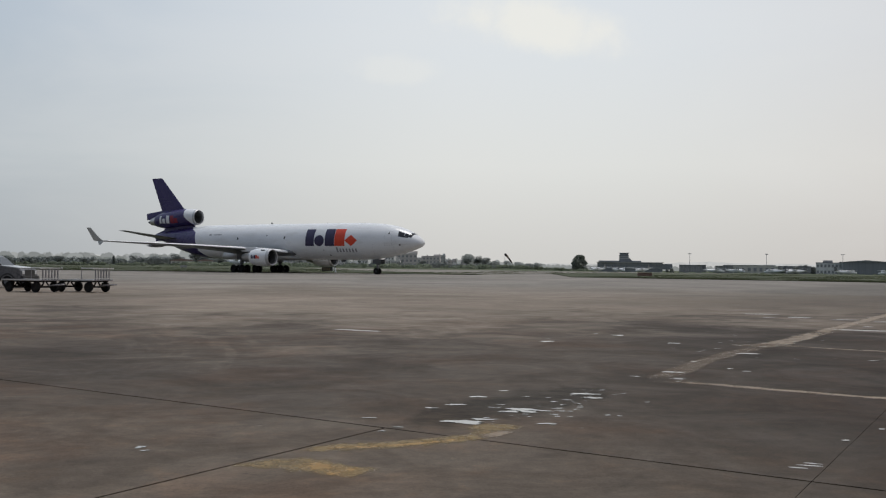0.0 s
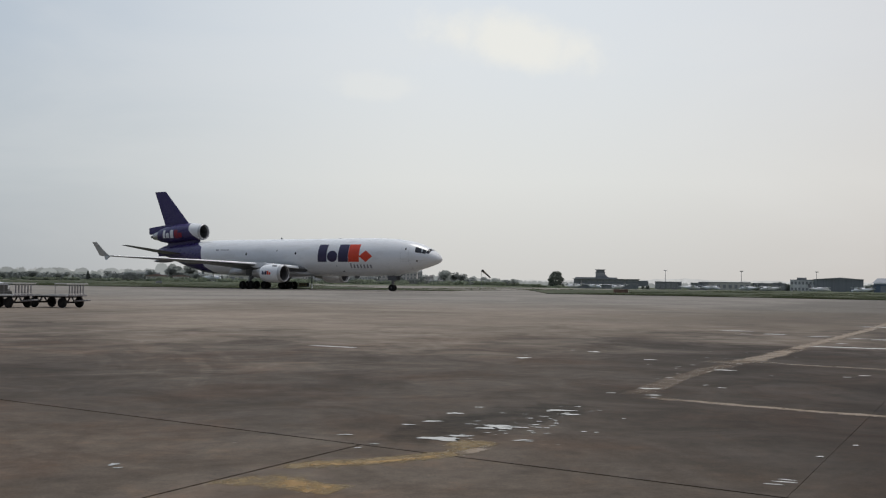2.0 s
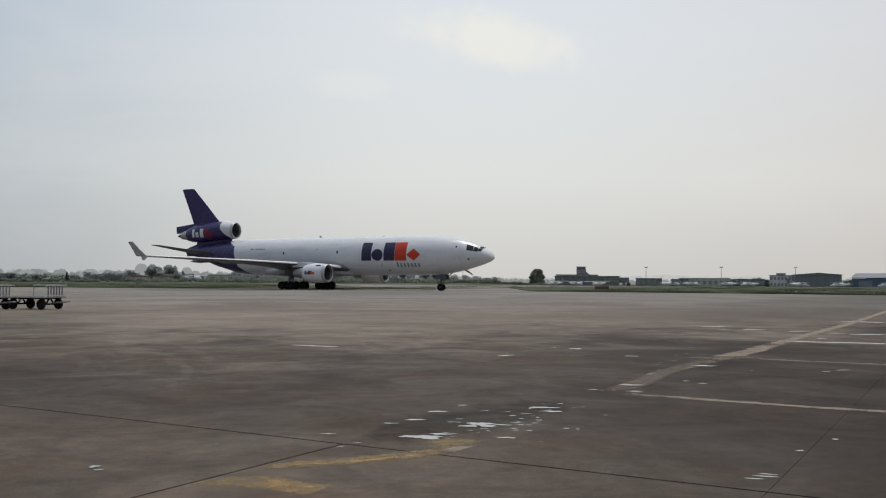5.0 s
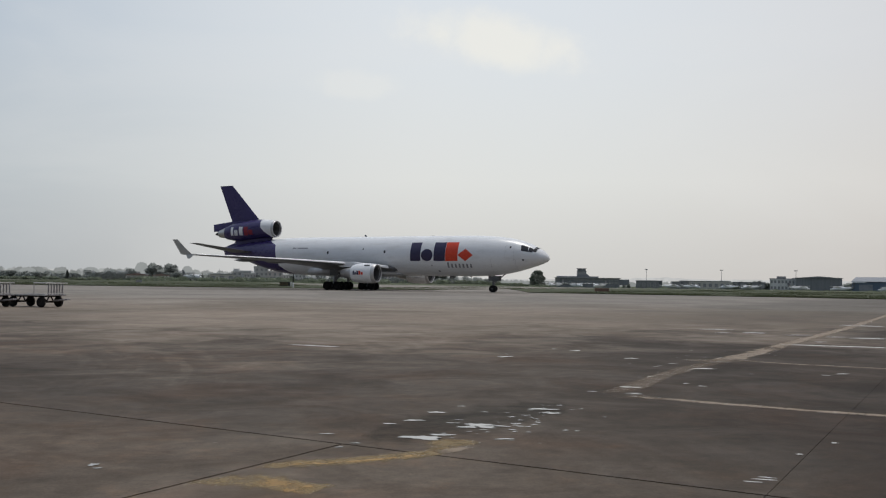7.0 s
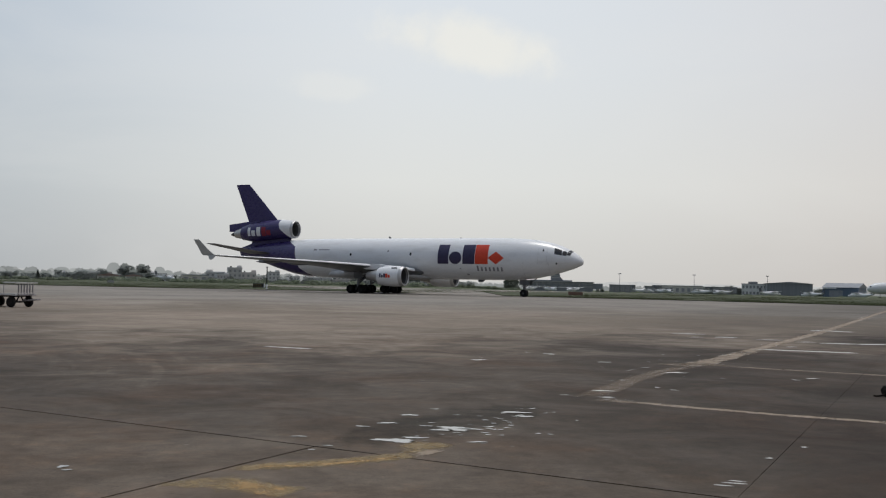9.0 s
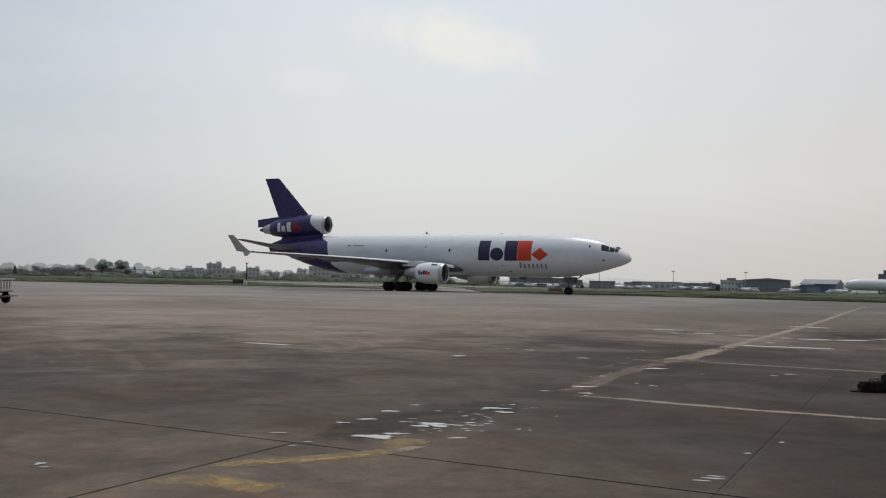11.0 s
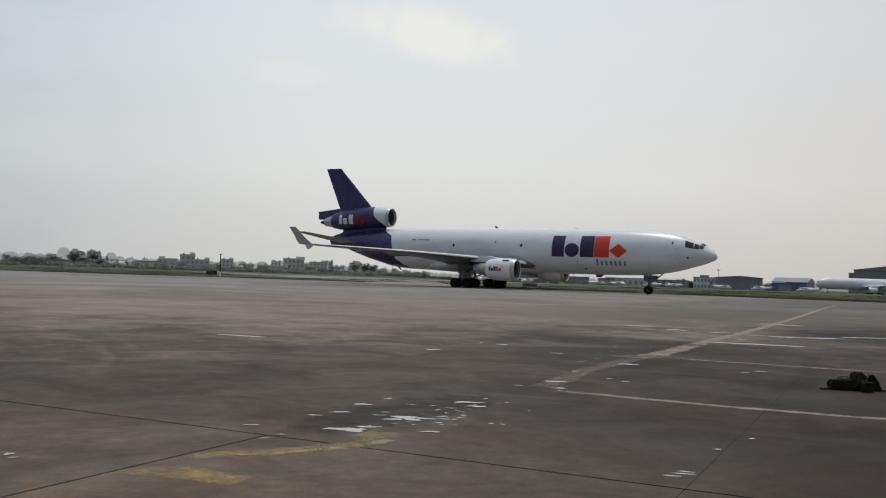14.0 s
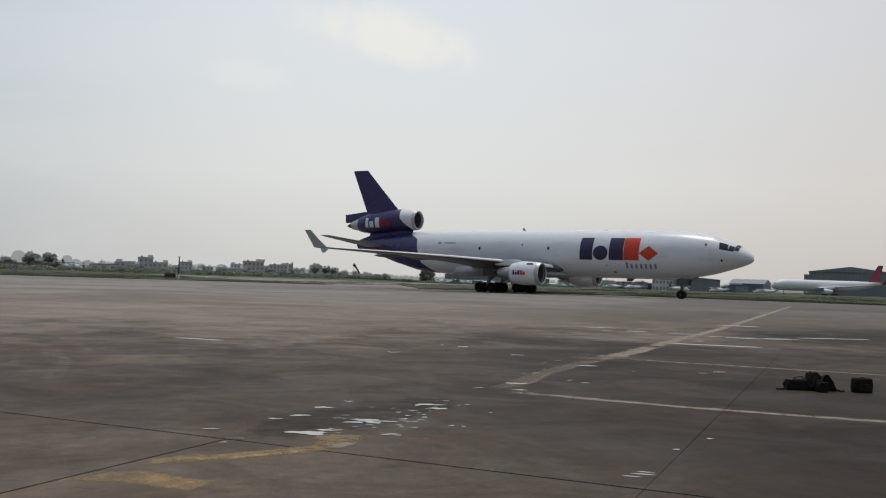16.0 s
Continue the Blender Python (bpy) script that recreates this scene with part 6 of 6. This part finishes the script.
def bags():
    a = thing("duffel_bag", "long black duffel bag lying on the apron", "bag", "bags on the apron")
    body = part("body", soft((0.52, 0.26, 0.22), (0, 0, 0.10), 1), FABRIC, a, smooth=True)
    part("handle", strap([(-0.14, -0.06, 0.2), (-0.1, -0.08, 0.27), (0.06, -0.07, 0.285), (0.12, -0.05, 0.2)]), STRAP, body)
    part("shoulder_strap", strap([(-0.24, -0.08, 0.08), (-0.32, -0.12, 0.03), (-0.42, -0.12, 0.015), (-0.46, -0.05, 0.015)]), FABRIC, body)
    part("zip", strap([(-0.22, -0.02, 0.215), (0, -0.03, 0.235), (0.22, -0.02, 0.21)], 0.006), STRAP, body)
    put(a, pose(8.29, 15.55, 0, 0, 0, -8) @ Matrix.Scale(0.79, 4))
    b = thing("backpack", "black backpack slumped on its side, straps up", "bag", "bags on the apron")
    body = part("body", soft((0.30, 0.26, 0.36), (0, 0, 0.155), 4, 0.16, 0.95, 20, 22), FABRIC, b, smooth=True)
    part("front_pocket", soft((0.2, 0.14, 0.2), (0.02, -0.14, 0.11), 6, 0.1), FABRIC, body, smooth=True)
    for x in (-0.09, -0.01, 0.07):
        part("shoulder_strap", strap([(x - 0.04, -0.1, 0.22), (x, -0.09, 0.31), (x + 0.03, 0.0, 0.33), (x + 0.06, 0.08, 0.24)], 0.02), FABRIC, body)
    put(b, pose(8.52, 15.5, 0, 0, 0, 10) @ Matrix.Scale(0.80, 4))
    c = thing("camera_bag", "black peaked camera bag with pale trim", "bag", "bags on the apron")
    bm = bmesh.new()
    loft(bm, [[Vector((x, y, z)) for x, z in ((-0.19, 0.0), (0.2, 0.0), (0.13, 0.2), (0.04, 0.325), (-0.03, 0.31), (-0.14, 0.12))] for y in (-0.12, -0.1, 0.1, 0.12)])
    body = part("body", bm, FABRIC, c)
    part("trim", strap([(-0.14, -0.125, 0.12), (-0.03, -0.125, 0.31), (0.04, -0.125, 0.325), (0.13, -0.125, 0.2), (0.2, -0.125, 0.03)], 0.008), STRAP, body, "pale piping")
    part("shoulder_strap", strap([(0.18, -0.1, 0.04), (0.26, -0.14, 0.012), (0.34, -0.1, 0.012)], 0.016), FABRIC, body)
    put(c, pose(8.74, 15.5, 0, 0, 0, -25) @ Matrix.Scale(0.82, 4))
    d = thing("pouch", "small round black pouch on the apron", "bag", "bags on the apron")
    body = part("body", soft((0.2, 0.18, 0.2), (0, 0, 0.085), 9, 0.14), FABRIC, d, smooth=True)
    part("flap", soft((0.17, 0.1, 0.06), (0.01, -0.05, 0.17), 10, 0.1), FABRIC, body, smooth=True)
    put(d, pose(8.53, 15.24, 0, 0, 0, 5) @ Matrix.Scale(0.80, 4))
    e = thing("square_bag", "boxy black shoulder bag standing upright", "bag", "bags on the apron")
    body = part("body", soft((0.35, 0.22, 0.27), (0, 0, 0.122), 12, 0.06), FABRIC, e, smooth=True)
    part("lid", soft((0.33, 0.21, 0.07), (0, 0, 0.235), 13, 0.08), FABRIC, body, smooth=True)
    part("handle", strap([(-0.06, 0, 0.255), (-0.04, 0, 0.285), (0.04, 0, 0.285), (0.06, 0, 0.255)], 0.012), STRAP, body)
    part("front_pocket", soft((0.24, 0.06, 0.14), (0, -0.11, 0.09), 14, 0.06), FABRIC, body, smooth=True)
    put(e, pose(9.24, 15.28, 0, 0, 0, -4) @ Matrix.Scale(0.86, 4))
    part_ = thing("loose_strap", "thin grey strap lying between the bags", "strap", "bags on the apron")
    part("webbing", strap([(8.86, 15.5, 0.012), (8.95, 15.56, 0.012), (9.04, 15.52, 0.012)], 0.01), STRAP, part_)


bags()


# hazy ridge and far woods on the horizon, a plain backdrop whose glow imitates haze
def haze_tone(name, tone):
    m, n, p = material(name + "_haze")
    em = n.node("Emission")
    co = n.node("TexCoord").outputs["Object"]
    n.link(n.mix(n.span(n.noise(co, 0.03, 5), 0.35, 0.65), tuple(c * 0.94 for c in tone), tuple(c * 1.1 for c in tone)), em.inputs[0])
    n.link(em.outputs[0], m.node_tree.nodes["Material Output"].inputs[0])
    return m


def skyline(far, a0, a1, height, tone, name, label):
    """A far strip whose upper edge follows height(bearing)."""
    bm = bmesh.new()
    rows = [[], []]
    for i in range(int((a1 - a0) / 0.03)):
        k = a0 + i * 0.03
        q = radians(k)
        for r, z in zip(rows, (-8, max(height(k), 0.5))):
            r.append(Vector((far * math.sin(q), far * math.cos(q), z)))
    loft(bm, rows, cap=False, closed=False)
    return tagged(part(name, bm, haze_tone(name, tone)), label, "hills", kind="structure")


def rolling_hills(envelope, seed):
    return lambda k: curve_at(envelope, k) * (0.72 + 0.2 * noise.noise(Vector((k * 0.3, seed, 0))) + 0.2 * noise.noise(Vector((k * 1.9, seed, 2))))


def crowns(far, a0, a1, envelope, seed, per_degree):
    """Upper edge of a wood: overlapping uneven crowns of many sizes."""
    rnd = random.Random(seed)
    domes = {}
    for _ in range(int((a1 - a0) * per_degree)):
        c = rnd.uniform(a0, a1)
        h = curve_at(envelope, c) * rnd.uniform(0.3, 1.0)
        w_ = math.degrees(max(h, 3.0) * rnd.uniform(0.3, 0.6) / far)
        for cell in range(int(c - w_) - 1, int(c + w_) + 2):
            domes.setdefault(cell, []).append((c, w_, h))

    def height(k):
        best = 0.3 * curve_at(envelope, k)
        for c, w_, h in domes.get(int(k), ()):
            u = abs(k - c) / w_
            if u < 1:
                best = max(best, h * (0.45 + 0.55 * (1 - u ** 2.6) ** 0.6))
        return best * (1 + 0.12 * noise.noise(Vector((k * 9, seed, 1))) + 0.13 * noise.noise(Vector((k * 27, seed, 1))) + 0.08 * noise.noise(Vector((k * 70, seed, 1))))
    return height


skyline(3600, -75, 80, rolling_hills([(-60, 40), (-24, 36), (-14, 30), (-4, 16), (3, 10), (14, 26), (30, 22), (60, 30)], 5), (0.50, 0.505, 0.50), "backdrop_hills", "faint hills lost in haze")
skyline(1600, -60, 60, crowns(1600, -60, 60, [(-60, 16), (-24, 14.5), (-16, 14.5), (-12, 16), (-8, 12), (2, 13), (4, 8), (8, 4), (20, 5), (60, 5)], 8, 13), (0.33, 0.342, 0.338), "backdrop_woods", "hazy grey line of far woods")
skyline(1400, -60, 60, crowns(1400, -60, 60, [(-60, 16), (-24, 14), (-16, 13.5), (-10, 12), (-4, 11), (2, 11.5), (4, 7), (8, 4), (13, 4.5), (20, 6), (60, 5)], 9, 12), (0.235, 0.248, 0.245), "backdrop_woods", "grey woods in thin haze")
def single_crowns(trees, far, seed):
    """Upper edge of a few trees standing apart: bearing, height in degrees, half width in degrees."""
    def height(k):
        best = 0.0
        for c, e, w_ in trees:
            u = abs(k - c) / w_
            if u < 1:
                h = 1.62 + far * math.tan(radians(e))
                best = max(best, h * (1 - u ** 3) ** 0.5 * (1 + 0.07 * noise.noise(Vector((k * 14, seed, 1))) + 0.08 * noise.noise(Vector((k * 40, seed, 1)))))
        return best
    return height


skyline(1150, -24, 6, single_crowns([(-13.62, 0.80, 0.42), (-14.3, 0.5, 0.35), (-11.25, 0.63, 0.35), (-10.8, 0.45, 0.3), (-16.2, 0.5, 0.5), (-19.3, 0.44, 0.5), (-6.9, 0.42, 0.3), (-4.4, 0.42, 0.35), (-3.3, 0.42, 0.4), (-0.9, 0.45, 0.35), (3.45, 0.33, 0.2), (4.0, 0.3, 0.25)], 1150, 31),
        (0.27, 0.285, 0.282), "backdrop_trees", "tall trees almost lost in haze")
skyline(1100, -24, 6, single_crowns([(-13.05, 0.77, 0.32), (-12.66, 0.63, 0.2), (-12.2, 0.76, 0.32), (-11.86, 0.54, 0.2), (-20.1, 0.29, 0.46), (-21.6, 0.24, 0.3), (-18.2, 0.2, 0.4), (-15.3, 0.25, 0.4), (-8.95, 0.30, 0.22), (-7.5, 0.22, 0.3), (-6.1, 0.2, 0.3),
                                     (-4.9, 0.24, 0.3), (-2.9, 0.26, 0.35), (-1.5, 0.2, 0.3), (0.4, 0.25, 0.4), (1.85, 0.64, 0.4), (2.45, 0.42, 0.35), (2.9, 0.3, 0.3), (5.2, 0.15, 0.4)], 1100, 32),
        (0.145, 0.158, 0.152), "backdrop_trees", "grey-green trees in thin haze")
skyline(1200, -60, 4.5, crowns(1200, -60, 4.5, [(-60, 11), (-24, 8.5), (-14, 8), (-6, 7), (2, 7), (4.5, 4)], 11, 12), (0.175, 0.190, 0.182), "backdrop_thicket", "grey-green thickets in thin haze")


# ---- movement: the freighter taxies in, its wheels roll ----
def motions():
    taxi = [(0.0, -30.84, 181.66, -29.97),
            (0.5, -29.23, 180.59, -29.94),
            (1.0, -27.67, 179.48, -29.88),
            (1.5, -26.11, 178.35, -29.78),
            (2.0, -24.49, 177.23, -29.68),
            (2.5, -22.84, 176.12, -29.61),
            (3.0, -21.18, 175.02, -29.54),
            (3.5, -19.43, 173.93, -29.45),
            (4.0, -17.69, 172.74, -29.31),
            (4.5, -15.93, 171.54, -29.17),
            (7.0, -6.67, 165.24, -28.60),
            (7.5, -4.77, 163.91, -28.57),
            (8.0, -2.77, 162.56, -28.61),
            (8.5, -0.87, 161.19, -28.71),
            (9.0, 1.14, 159.78, -28.91),
            (9.5, 3.21, 158.34, -29.15),
            (10.0, 5.29, 156.85, -29.39),
            (12.5, 15.82, 149.27, -30.96),
            (13.0, 17.99, 147.74, -31.67),
            (13.5, 20.14, 146.18, -32.68),
            (14.0, 22.22, 144.63, -33.92),
            (14.5, 24.33, 142.98, -35.37),
            (15.0, 26.40, 141.22, -36.93),
            (15.5, 28.47, 139.46, -38.59),
            (16.0, 30.42, 137.76, -40.26)]
    walk(AIRLINER, [(t, pose(x, y, 0, 0, 0, a)) for t, x, y, a in taxi])
    # distance run, by short steps between the rows
    way = [(taxi[0][0], 0.0)]
    for (t0, x0, y0, _), (t1, x1, y1, _) in zip(taxi, taxi[1:]):
        way.append((t1, way[-1][1] + math.hypot(x1 - x0, y1 - y0)))
    droop = [(0.0, 51), (0.4, 51), (0.8, 45), (1.2, 45), (1.6, 48), (2.0, 41), (2.4, 45), (2.8, 47), (3.2, 47), (3.5, 39), (3.8, 37), (4.0, 32), (4.2, 37), (4.5, 34), (4.7, 33), (7.0, 42), (10.0, 38), (13.0, 46),
             (14.4, 40), (14.8, 45), (15.0, 48), (15.4, 50), (15.6, 54), (16.0, 55)]
    walk(WINDSOCK, [(t, pose(0.1, 0, 6.2, 0, a - 4, 0)) for t, a in droop])
    for ob, r in ROLLING:
        m = ob.location.copy()
        walk(ob, [(k / 10, pose(*m, 0, math.degrees(curve_at(way, k / 10) / r), 0)) for k in range(161)])


motions()
